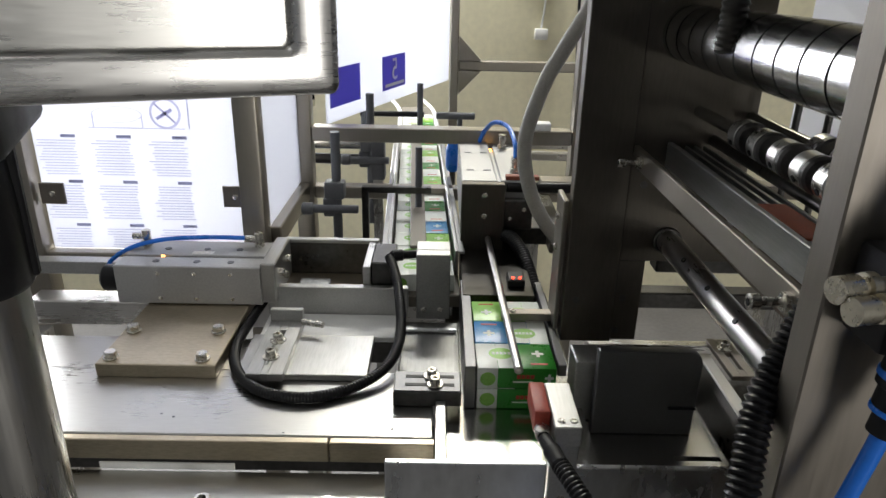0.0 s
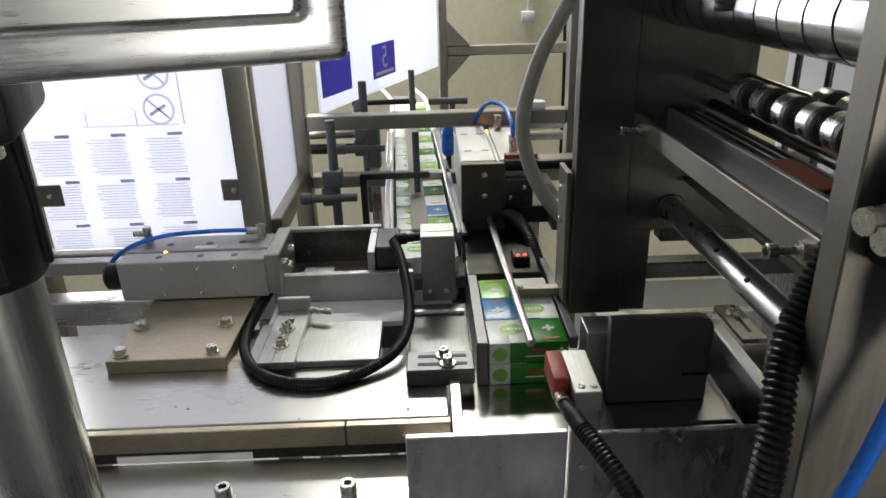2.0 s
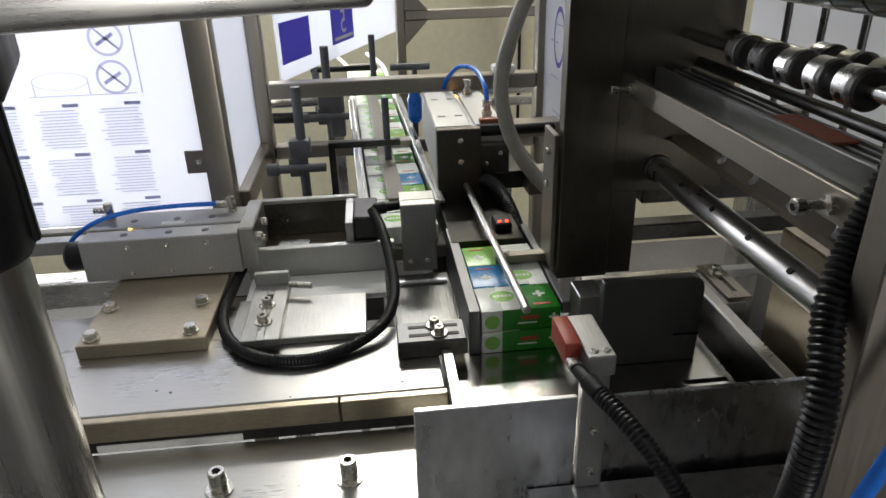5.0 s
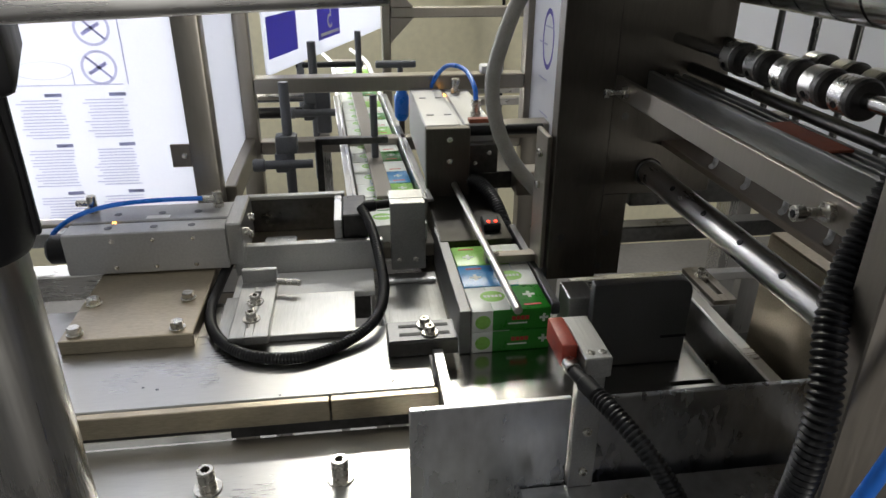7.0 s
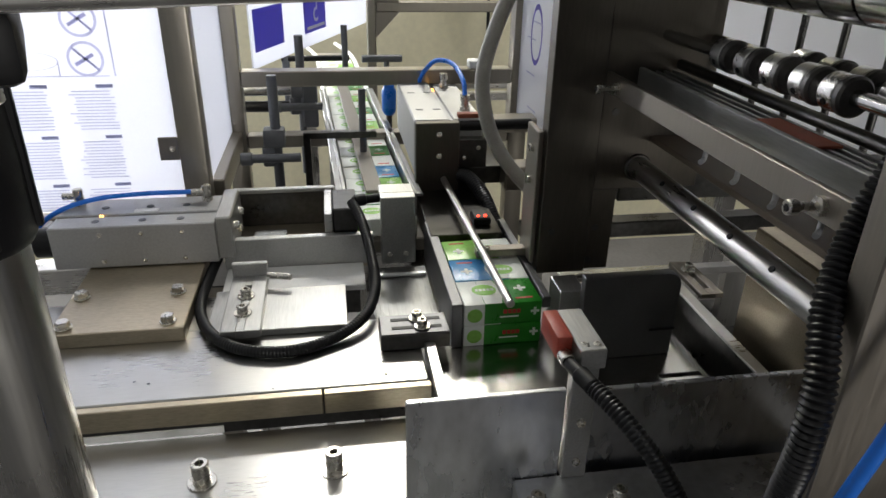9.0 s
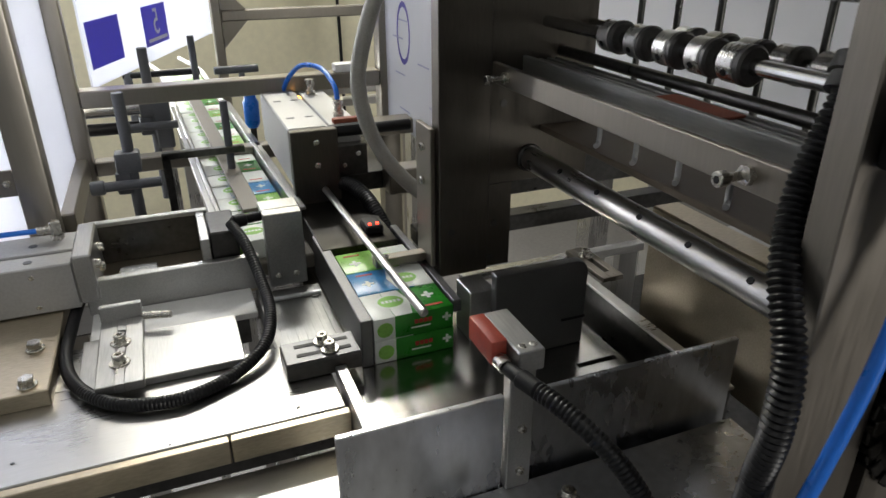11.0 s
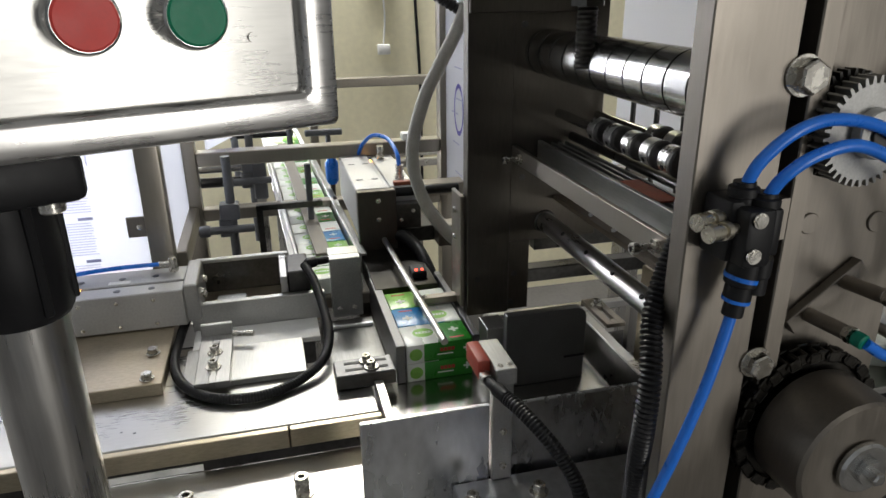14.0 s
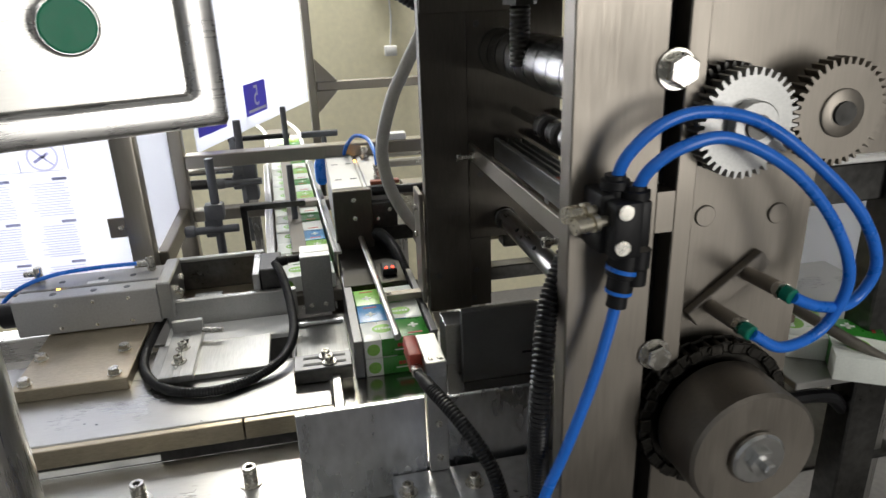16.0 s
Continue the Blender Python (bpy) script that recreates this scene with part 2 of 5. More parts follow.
def solid(name, bm, material, label, category, kind="", group="", angle=35):
    """A thing that is one mesh, its origin at its base's middle."""
    xs = [v.co for v in bm.verts]
    base = Vector(((min(v.x for v in xs) + max(v.x for v in xs)) / 2, (min(v.y for v in xs) + max(v.y for v in xs)) / 2, min(v.z for v in xs)))
    bm.transform(Matrix.Translation(-base))
    ob = new(name, mesh_of(name, bm, material, angle))
    ob.location = base
    WORLD_OF[ob] = Matrix.Translation(base)
    return tagged(ob, label, category, group, kind)


def B():
    return bmesh.new()


def cap_screw(parent, at, axis=(0, 0, 1), d=0.013, h=0.010, washer=True, name="bolt"):
    """A socket-head screw with a hexagon recess and its washer, the axis pointing out of the surface."""
    at, n = Vector(at), Vector(axis).normalized()
    bm = B()
    w = 0.0018 if washer else 0
    if washer:
        rod(bm, at, at + n * w, d * 0.82, 20, 0.0004)
    m, _ = turned(at + n * w, at + n * (w + h))
    t = bmesh.new()
    seg, r = 24, d / 2
    def ring(rad, z, six=False):
        out = []
        for i in range(seg):
            a = 2 * math.pi * i / seg
            k = rad * (math.cos(math.pi / 6) / math.cos((a % (math.pi / 3)) - math.pi / 6)) if six else rad
            out.append(t.verts.new((k * math.cos(a), k * math.sin(a), z)))
        return out
    rings = [ring(r, 0), ring(r, h - 0.001), ring(r - 0.001, h), ring(r * 0.56, h, True), ring(r * 0.54, h * 0.45, True)]
    for a, b in zip(rings, rings[1:]):
        for i in range(seg):
            t.faces.new((a[i], a[(i + 1) % seg], b[(i + 1) % seg], b[i]))
    t.faces.new(rings[-1])
    t.faces.new(rings[0][::-1])
    pour(bm, t, m)
    return part(name, bm, ZINC, parent)


def hex_bolt(parent, at, axis=(0, 0, 1), d=0.017, h=0.008, washer=True, name="bolt", shank=0.0, turn=0.0, material=None):
    at, n = Vector(at), Vector(axis).normalized()
    bm = B()
    w = 0.002 if washer else 0
    if washer:
        rod(bm, at + n * shank, at + n * (shank + w), d * 0.68, 22, 0.0004)
    if shank:
        rod(bm, at, at + n * shank, d * 0.29, 16)
    m, _ = turned(at + n * (shank + w), at + n * (shank + w + h))
    t = bmesh.new()
    lathe(t, (0, 0, 0), (0, 0, h), [(d * 0.56, 0), (d * 0.56, 0.86), (d * 0.49, 1)], 6)
    t.transform(Matrix.Rotation(turn, 4, "Z"))
    pour(bm, t, m)
    return part(name, bm, material or ZINC, parent, angle=25)


def slot_bars(bm, x0, x1, y0, y1, z0, z1, sx0, sx1, sy0, sy1, bev=0.0):
    """A flat plate in x and y with one slot through it."""
    box(bm, x0, sx0, y0, y1, z0, z1, bev)
    box(bm, sx1, x1, y0, y1, z0, z1, bev)
    box(bm, sx0, sx1, y0, sy0, z0, z1)
    box(bm, sx0, sx1, sy1, y1, z0, z1)
    return bm


# ---- the room ----
T = 0.895      # top of the machine table


def room():
    solid("floor", box(B(), -3, 3, -2.2, 2.9, -0.1, 0), FLOOR, "worn grey concrete workshop floor", "floor", "structure")
    bm = box(B(), -3, -2.2, 2.75, 2.9, 0, 3)
    box(bm, -0.5, 3, 2.75, 2.9, 0, 3)
    box(bm, -2.2, -0.5, 2.75, 2.9, 0, 0.85)
    box(bm, -2.2, -0.5, 2.75, 2.9, 2.45, 3)
    solid("wall_north", bm, WALL, "stained cream painted masonry wall with a window", "wall", "structure")
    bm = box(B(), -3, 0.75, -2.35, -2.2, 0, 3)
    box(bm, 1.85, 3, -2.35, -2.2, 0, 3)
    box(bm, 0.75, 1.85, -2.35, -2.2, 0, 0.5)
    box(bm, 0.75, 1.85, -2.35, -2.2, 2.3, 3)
    # walls out of view, darker than the cream one so less light bounces
    solid("wall_south", bm, LOW_BOUNCE, "dark grey masonry wall, toned to cut bounce, with a window opening", "wall", "structure")
    solid("wall_west", box(B(), -3.15, -3, -2.2, 2.9, 0, 3), LOW_BOUNCE, "dark grey masonry wall, toned to cut bounce light", "wall", "structure")
    solid("wall_east", box(B(), 3, 3.15, -2.2, 2.9, 0, 3), LOW_BOUNCE, "dark grey masonry wall, toned to cut bounce light", "wall", "structure")
    solid("ceiling", box(B(), -3.15, 3.15, -2.35, 2.9, 3, 3.1), CEIL, "grey ceiling, toned to limit bounce light", "ceiling", "structure")


room()


# ---- machine table ----
def machine_table():
    t = thing("machine_table", (-0.3, 0.72, 0), "polished stainless machine table on square legs", "machine table")
    bm = B()
    box(bm, -0.62, -0.002, 0.596, 0.722, T - 0.008, T, 0.0012)
    box(bm, -0.62, -0.085, 0.722, 0.80, T - 0.008, T, 0.0012)
    part("table_top", bm, SHEET, t, "mirror-bright sheet steel top")
    part("front_strip", box(B(), -0.62, -0.111, 0.586, 0.5955, 0.869, T - 0.001, 0.001), MILD, t, "tan machined edge strip")
    part("front_strip", box(B(), -0.1095, 0.0005, 0.586, 0.5955, 0.869, T - 0.001, 0.001), MILD, t, "tan machined edge strip")
    part("support_bar", box(B(), -0.62, 0.0, 0.60, 0.63, 0.845, T - 0.009, 0.001), DARK, t)
    part("gap_strip", box(B(), -0.352, -0.21, 0.584, 0.5857, 0.8585, 0.8665), WHITE, t, "white plastic shim strip")
    part("end_strip", box(B(), 0.001, 0.0125, 0.50, 0.650, 0.86, 0.905, 0.001), STEEL_X, t)
    for x in (-0.6, -0.03):
        for y in (0.62, 0.9):
            part("leg", box(B(), x - 0.02, x + 0.02, y - 0.02, y + 0.02, 0, 0.845, 0.002), STEEL_Z, t)
    part("rear_rail", box(B(), -0.62, 0.0, 0.93, 0.97, 0.84, 0.88, 0.002), STEEL_X, t)
    return t


def lower_plate():
    t = thing("lower_plate", (-0.15, 0.5, 0.84), "wide bright steel plate below the table edge", "machine plate")
    part("plate", box(B(), -0.62, 0.32, 0.36, 0.583, 0.848, 0.858, 0.001), SHEET, t)
    part("rail", box(B(), -0.62, 0.32, 0.40, 0.44, 0.808, 0.848, 0.002), STEEL_X, t)
    for x in (-0.58, 0.28):
        part("leg", box(B(), x - 0.02, x + 0.02, 0.40, 0.44, 0, 0.808, 0.002), STEEL_Z, t)
    for x, y in ((-0.2215, 0.5185), (-0.1015, 0.517)):
        cap_screw(t, (x, y, 0.858), d=0.0160, h=0.021)
    step = part("raised_plate", box(B(), 0.053, 0.335, 0.36, 0.4545, 0.8585, 0.886, 0.0012), PANEL, t, "raised bright steel plate")
    for x, y in ((0.066, 0.424), (0.137, 0.421)):
        cap_screw(step, (x, y, 0.886), d=0.0125, h=0.010)
    return t


# ---- guided cylinder on its base plate ----
def guided_cylinder():
    t = thing("guided_cylinder", (-0.34, 0.88, T), "grey aluminium guided air cylinder on a thick plate", "air cylinder")
    bp = part("base_plate", box(B(), -0.405, -0.262, 0.702, 0.96, T, T + 0.018, 0.0012), MILD, t, "thick tan machined base plate")
    for x, y in ((-0.391, 0.716), (-0.281, 0.716), (-0.391, 0.783), (-0.282, 0.784)):
        hex_bolt(bp, (x, y, T + 0.018), d=0.0135, h=0.0075, turn=x * 50)
    z0, z1 = T + 0.019, 0.971
    bm = box(B(), -0.445, -0.243, 0.86, 0.895, z0, z1, 0.0015)
    box(bm, -0.445, -0.243, 0.901, 0.957, z0, z1, 0.0015)
    box(bm, -0.444, -0.244, 0.894, 0.902, z0, z1 - 0.004)
    body = part("body", bm, ALU, t, "anodised aluminium body with a sensor groove")
    part("end_plate", box(B(), -0.2425, -0.222, 0.856, 0.96, z0 + 0.006, z1 + 0.008, 0.002), ALU2, t, "milled end plate")
    for x in (-0.385, -0.335, -0.285):
        for z in (z0 + 0.009, z1 - 0.011):
            cap_screw(body, (x, 0.8598, z), (0, -1, 0), 0.0062, 0.0016, False, "screw")
    for y in (0.878, 0.925):
        for x in (-0.392, -0.335, -0.288):
            bm = B()
            rod(bm, (x, y, z1), (x, y, z1 + 0.0006), 0.0048, 16)
            part("counterbore", bm, GREYP, body)
    part("rating_plate", box(B(), -0.352, -0.322, 0.906, 0.916, z1, z1 + 0.0005), WHITE, body, "small pale rating plate")
    bm = B()
    rod(bm, (-0.392, 0.898, z1 - 0.001), (-0.388, 0.898, z1 - 0.001), 0.0018, 10)
    part("switch_led", bm, AMBER_LED, body, "glowing amber switch light")
    for x in (-0.428, -0.263):
        bm = B()
        rod(bm, (x, 0.94, z1), (x, 0.94, z1 + 0.006), 0.0075, 6)
        rod(bm, (x, 0.94, z1 + 0.006), (x, 0.94, z1 + 0.023), 0.0062, 20, 0.001)
        rod(bm, (x, 0.94, z1 + 0.013), (x - 0.020, 0.94, z1 + 0.013), 0.0048, 16, 0.0008)
        part("elbow_fitting", bm, ZINC, t, "plated air fitting")
    pts = [(-0.283, 0.94, z1 + 0.013), (-0.34, 0.937, z1 + 0.014), (-0.40, 0.93, z1 + 0.012), (-0.445, 0.92, z1 + 0.002), (-0.475, 0.915, z1 - 0.018), (-0.478, 0.915, z1 - 0.035)]
    part("air_tube", hose(B(), pts, 0.0032), BLUE, t, "blue polyurethane air tube")
    bm = B()
    rod(bm, (-0.445, 0.885, 0.942), (-0.472, 0.885, 0.942), 0.019, 28, 0.004)
    part("bumper", bm, RUBBER, t, "black rubber end bumper")
    for y, z in ((0.885, 0.955), (0.935, 0.955), (0.91, 0.940)):
        cap_screw(t, (-0.222, y, z), (1, 0, 0), 0.011, 0.006, False)
    part("side_bar", box(B(), -0.60, -0.472, 0.93, 0.952, 0.925, 0.945, 0.001), ALU2, t, "aluminium side bar")
    return t


def pusher_bed():
    t = thing("pusher_bed", (-0.15, 0.93, 0.86), "low steel trough under the pusher rods", "machine plate")
    part("bed", box(B(), -0.235, -0.042, 0.882, 0.98, 0.885, 0.912, 0.001), MILD, t)
    part("end_wall", box(B(), -0.105, -0.094, 0.882, 0.980, 0.9122, 0.966, 0.001), STEEL_X, t)
    part("plug_block", box(B(), -0.0935, -0.060, 0.884, 0.96, 0.9122, 0.972, 0.002), DARK, t, "dark block beside the trough")
    part("back_wall", box(B(), -0.235, -0.09, 0.981, 0.989, 0.88, 0.962, 0.001), DARK, t)
    part("wall_cap", box(B(), -0.235, -0.09, 0.979, 0.991, 0.9622, 0.968, 0.001), ALU2, t)
    part("foot", box(B(), -0.21, -0.06, 0.90, 0.96, 0.80, 0.885), DARK, t)
    part("film_scrap", box(B(), -0.205, -0.160, 0.905, 0.945, 0.9125, 0.920, 0.003, 2), FOIL, t, "crumpled clear film scrap")
    return t


def stop_bar():
    t = thing("stop_bar", (-0.14, 0.875, T), "flat milled bar beside the pusher", "machine bar")
    part("bar", box(B(), -0.238, -0.040, 0.868, 0.880, T + 0.001, 0.940, 0.001), ALU2, t)
    # added white strip paints the brightly lit pale floor between bar and table
    part("stand", box(B(), -0.235, -0.055, 0.802, 0.867, T - 0.004, T + 0.004, 0.001), WHITE, t, "white strip standing in for the pale lit floor")
    return t


def slotted_angle():
    t = thing("slotted_angle", (-0.2, 0.73, T), "slotted aluminium bracket with two screws", "bracket")
    bm = slot_bars(B(), -0.2215, -0.178, 0.684, 0.815, T + 0.009, T + 0.019, -0.204, -0.196, 0.704, 0.79, 0.0008)
    part("slotted_plate", bm, ALU2, t)
    part("upright", box(B(), -0.2215, -0.178, 0.815, 0.823, T + 0.009, T + 0.036, 0.001), ALU2, t)
    part("riser", box(B(), -0.240, -0.081, 0.70, 0.797, T + 0.0005, T + 0.0088, 0.001), ALU2, t, "flat steel riser plate")
    cap_screw(t, (-0.2, 0.722, T + 0.019), d=0.0125, h=0.009)
    cap_screw(t, (-0.2, 0.762, T + 0.019), d=0.0125, h=0.009)
    bm = B()
    rod(bm, (-0.178, 0.805, T + 0.024), (-0.148, 0.797, T + 0.024), 0.0042, 14, 0.0008)
    part("clamp_pin", bm, ZINC, t)
    return t


def sensor_loop():
    """The black corrugated conduit that loops over the table."""
    t = thing("sensor_conduit", (-0.15, 0.66, T), "black corrugated conduit looping over the table", "conduit")
    pts = [(-0.067, 0.882, 0.982), (-0.056, 0.85, 0.968), (-0.047, 0.80, 0.940), (-0.046, 0.75, 0.922), (-0.062, 0.705, 0.910), (-0.102, 0.672, 0.9025), (-0.15, 0.655, 0.9025),
           (-0.202, 0.668, 0.9028), (-0.238, 0.708, 0.9035), (-0.2545, 0.765, 0.904), (-0.2535, 0.84, 0.9045), (-0.250, 0.90, 0.9045)]
    part("hose", hose(B(), pts, 0.0068, 14, rib=0.0007, every=0.0036), RUBBER, t)
    bm = B()
    rod(bm, (-0.066, 0.884, 0.983), (-0.028, 0.893, 0.983), 0.0062, 18, 0.001)
    rod(bm, (-0.064, 0.884, 0.983), (-0.048, 0.888, 0.983), 0.0082, 18, 0.0015)
    part("plug", bm, BLACK, t, "black cable plug")
    return t


def end_stop():
    t = thing("end_stop_plate", (0.008, 0.885, T - 0.01), "milled aluminium end stop of the infeed conveyor", "stop plate")
    part("plate", box(B(), -0.029, 0.0185, 0.872, 0.892, 0.891, 0.990, 0.0012), ALU2, t)
    for x in (-0.018, 0.005):
        cap_screw(t, (x, 0.8718, 0.906), (0, -1, 0), 0.008, 0.0015, False, "screw")
    part("top_cap", box(B(), -0.029, 0.0185, 0.892, 0.925, 0.982, 0.990, 0.001), ALU2, t)
    return t


def roller_strip():
    """The ribbed chute plate in front of the end stop."""
    t = thing("chute_plate", (-0.01, 0.78, T - 0.01), "scuffed grey transfer plate", "machine plate")
    bm = box(B(), -0.046, 0.031, 0.70, 0.872, 0.877, 0.886, 0.001)
    part("plate", bm, CHUTE, t)
    part("fold", box(B(), -0.049, -0.0455, 0.70, 0.872, 0.862, 0.892, 0.0008), CHUTE, t)
    for k in range(7):
        x = -0.038 + k * 0.0105
        part("wear_rib", box(B(), x - 0.0022, x + 0.0022, 0.702, 0.87, 0.8861, 0.8867, 0.0003), CHUTE, t)
    part("film_roll", hose(B(), [(-0.044, 0.84, 0.8899), (-0.01, 0.841, 0.8899), (0.028, 0.84, 0.8899)], 0.003, 8), FOIL, t, "strip of clear film")
    return t


def bearing_block():
    t = thing("guide_clamp", (-0.01, 0.675, T), "slotted steel clamp block with two screws", "clamp")
    bm = box(B(), -0.047, 0.030, 0.651, 0.693, T + 0.001, T + 0.0195, 0.0008)
    part("block", bm, DARK, t)
    part("top_shoe", box(B(), -0.046, 0.029, 0.652, 0.692, T + 0.0197, T + 0.0212, 0.0004), SLAB, t)
    # slots are flat black strips; the shade of the recess is their colour
    for y in (0.664, 0.681):
        part("slot", box(B(), -0.034, 0.022, y - 0.0028, y + 0.0028, T + 0.0213, T + 0.0218), BLACK, t)
    cap_screw(t, (-0.004, 0.681, T + 0.0218), d=0.0115, h=0.008)
    cap_screw(t, (0.0, 0.664, T + 0.0218), d=0.0115, h=0.008)
    return t


def soap_channel():
    t = thing("soap_channel", (0.09, 0.72, 0.87), "dark polished channel with steel side walls", "channel")
    part("channel_floor", box(B(), 0.0130, 0.172, 0.470, 0.98, 0.874, 0.8845, 0.001), MIRROR, t, "mirror-bright channel floor")
    part("side_wall", box(B(), 0.0335, 0.0465, 0.664, 0.90, 0.885, 0.941, 0.001), SLAB, t)
    part("side_wall", box(B(), 0.1405, 0.150, 0.672, 0.90, 0.925, 0.940, 0.001), SLAB, t)
    part("floor_bar", box(B(), 0.0135, 0.170, 0.474, 0.98, 0.8585, 0.874), DARK, t)
    eye = part("shelf_sensor", box(B(), 0.100, 0.124, 0.872, 0.905, 0.9422, 0.954, 0.002), BLACK, t, "black shelf sensor")
    for x in (0.107, 0.117):
        part("sensor_light", rod(B(), (x, 0.879, 0.9541), (x, 0.879, 0.9560), 0.0022, 12), RED_LED, eye, "glowing red sensor light")
    # near-black material puts the dark space behind the soap into the shelf's colour
    part("feed_shelf", box(B(), 0.036, 0.135, 0.848, 1.055, 0.905, 0.942, 0.001), CHAIN, t, "feed shelf, its dark colour standing for the dark space")
    return t


# ---- soap cartons ----
def soap_carton(name, body, lab):
    L, D, H = 0.090, 0.056, 0.0268
    t = thing(name, (0, 0, 0), lab, "soap carton", "soap cartons")
    part("carton", box(B(), -L / 2, L / 2, -D / 2, D / 2, 0.0002, H, 0.0014, 2), body, t, local=True)
    e = 0.0003
    bm = box(B(), -L / 2 - e, -L / 2 + 0.024, -D / 2 - e, D / 2 + e, 0.0, H + e, 0.0014, 2)
    part("white_end", bm, CARD, t, "white printed end", local=True)
    bm = B()
    foot = [(-L / 2 + 0.0238, -D / 2 + 0.001), (-0.002, -D / 2 + 0.001), (0.004, 0.0), (-0.002, D / 2 - 0.001), (-L / 2 + 0.0238, D / 2 - 0.001)]
    low, high = ([bm.verts.new((x, y, H + h)) for x, y in foot] for h in (-0.001, 0.00028))
    bm.faces.new(high)
    bm.faces.new(low[::-1])
    for i in range(5):
        bm.faces.new((low[i], low[(i + 1) % 5], high[(i + 1) % 5], high[i]))
    part("white_panel", bm, CARD, t, "white printed lid panel", local=True)
    bm = B()
    for z, r in ((H + 0.0004, 0.0155), (H + 0.0006, 0.0125)):
        b = B()
        bmesh.ops.create_circle(b, cap_ends=True, segments=28, radius=r)
        b.transform(Matrix.Translation((-0.016, 0.004, z)) @ Matrix.Diagonal((1.15, 1, 1, 1)))
        part("emblem_oval", b, LIME if r < 0.015 else INK_W, t, local=True)
    b = B()
    for k in range(5):
        box(b, -0.0265 + k * 0.0045, -0.0232 + k * 0.0045, 0.0015, 0.0068, H + 0.0007, H + 0.0009)
    part("emblem_bar", b, INK_W, t, local=True)
    b = B()
    box(b, 0.020, 0.034, 0.0025, 0.0065, H + 0.0001, H + 0.0004)
    box(b, 0.025, 0.029, -0.0025, 0.0115, H + 0.0001, H + 0.0004)
    part("cross", b, INK_W, t, local=True)
    b = box(B(), 0.016, 0.036, -0.020, -0.0165, H + 0.0001, H + 0.0004)
    part("print_bar", b, INK_R, t, local=True)
    yf = -D / 2
    b = B()
    for k in range(4):
        box(b, 0.000 + k * 0.0052, 0.0042 + k * 0.0052, yf - 0.0005, yf - 0.0001, 0.0135, 0.0185)
    part("print_bar", b, INK_R, t, local=True)
    part("print_bar", box(B(), -0.004, 0.018, yf - 0.0005, yf - 0.0001, 0.0085, 0.0102), INK_W, t, local=True)
    b = B()
    bmesh.ops.create_circle(b, cap_ends=True, segments=24, radius=0.0088)
    b.transform(Matrix.Translation((-0.033, yf - 0.0005, 0.0130)) @ Matrix.Rotation(radians(90), 4, "X"))
    part("emblem_oval", b, LIME, t, local=True)
    b = B()
    box(b, 0.032, 0.042, yf - 0.0005, yf - 0.0001, 0.013, 0.016)
    box(b, 0.0355, 0.0385, yf - 0.0005, yf - 0.0001, 0.0095, 0.0195)
    part("cross", b, INK_W, t, local=True)
    return t


def soaps():
    green = soap_carton("soap_carton", GREEN, "green and white printed soap carton")
    blue = soap_carton("soap_carton", SKY, "blue and white printed soap carton")
    lime = soap_carton("soap_carton", LIME, "lime green and white printed soap carton")
    pale = soap_carton("soap_carton", CARD, "white soap carton with green print")
    kinds = {"g": green, "b": blue, "l": lime, "w": pale}
    first = set()

    def put(k, x, y, z, turn=0.0):
        m = pose(x, y, z, 0, 0, turn)
        if k in first:
            copy_thing(kinds[k], m)
        else:
            first.add(k)
            kinds[k].matrix_basis = m

    # two layers in the channel
    for row, (low, top, tilt) in enumerate((("g", "g", 0.6), ("g", "b", 179.2), ("b", "l", 180.7))):
        y = 0.693 + row * 0.0572
        put(low, 0.093, y, 0.8848, 0.3)
        put(top, 0.0925, y, 0.8848 + 0.0274, tilt)
    # crosswise on the infeed conveyor
    order = "wglbwgwglwgwlwglwwglw"
    for i, k in enumerate(order):
        y = 0.94 + i * 0.0585
        put(k, -0.022 - 0.040 * (y - 0.97), y, 0.9155, 2.3 + 1.6 * math.sin(i * 2.3))


def infeed_conveyor():
    """Runs a little askew, away behind the guard frame."""
    m = Matrix.Translation((-0.022, 0.97, 0)) @ Matrix.Rotation(radians(2.3), 4, "Z")
    t = thing("infeed_conveyor", m, "long infeed conveyor with side rails and hold-down strip", "conveyor")
    part("belt", box(B(), -0.055, 0.055, -0.07, 1.45, 0.895, 0.9150, 0.002), BELT, t, local=True)
    for s in (-1, 1):
        bm = box(B(), s * 0.052 - 0.003, s * 0.052 + 0.003, 0.002, 0.72, 0.905, 0.956, 0.001)
        box(bm, s * 0.0595 - 0.0045, s * 0.0595 + 0.0045, 0.002, 0.72, 0.950, 0.955, 0.001)
        part("side_rail", bm, ALU2, t, "aluminium side rail", local=True)
        bm = hose(B(), [(s * 0.053, 0.74, 0.945), (s * 0.053, 1.0, 0.947), (s * 0.053 - 0.005, 1.2, 0.95), (s * 0.053 - 0.04, 1.42, 0.95)], 0.006, 8)
        part("round_guide", bm, WHITE, t, "pale round guide rail", local=True)
    part("hold_down_strip", box(B(), -0.020, 0.006, 0.02, 0.95, 0.952, 0.957, 0.0008), BELT, t, "grey-brown hold-down strip", local=True)
    part("frame", box(B(), -0.045, 0.045, -0.06, 1.4, 0.83, 0.894, 0.002), STEEL_X, t, local=True)
    for y in (0.1, 1.3):
        part("leg", box(B(), -0.03, 0.03, y, y + 0.04, 0, 0.83), STEEL_Z, t, local=True)
    return t


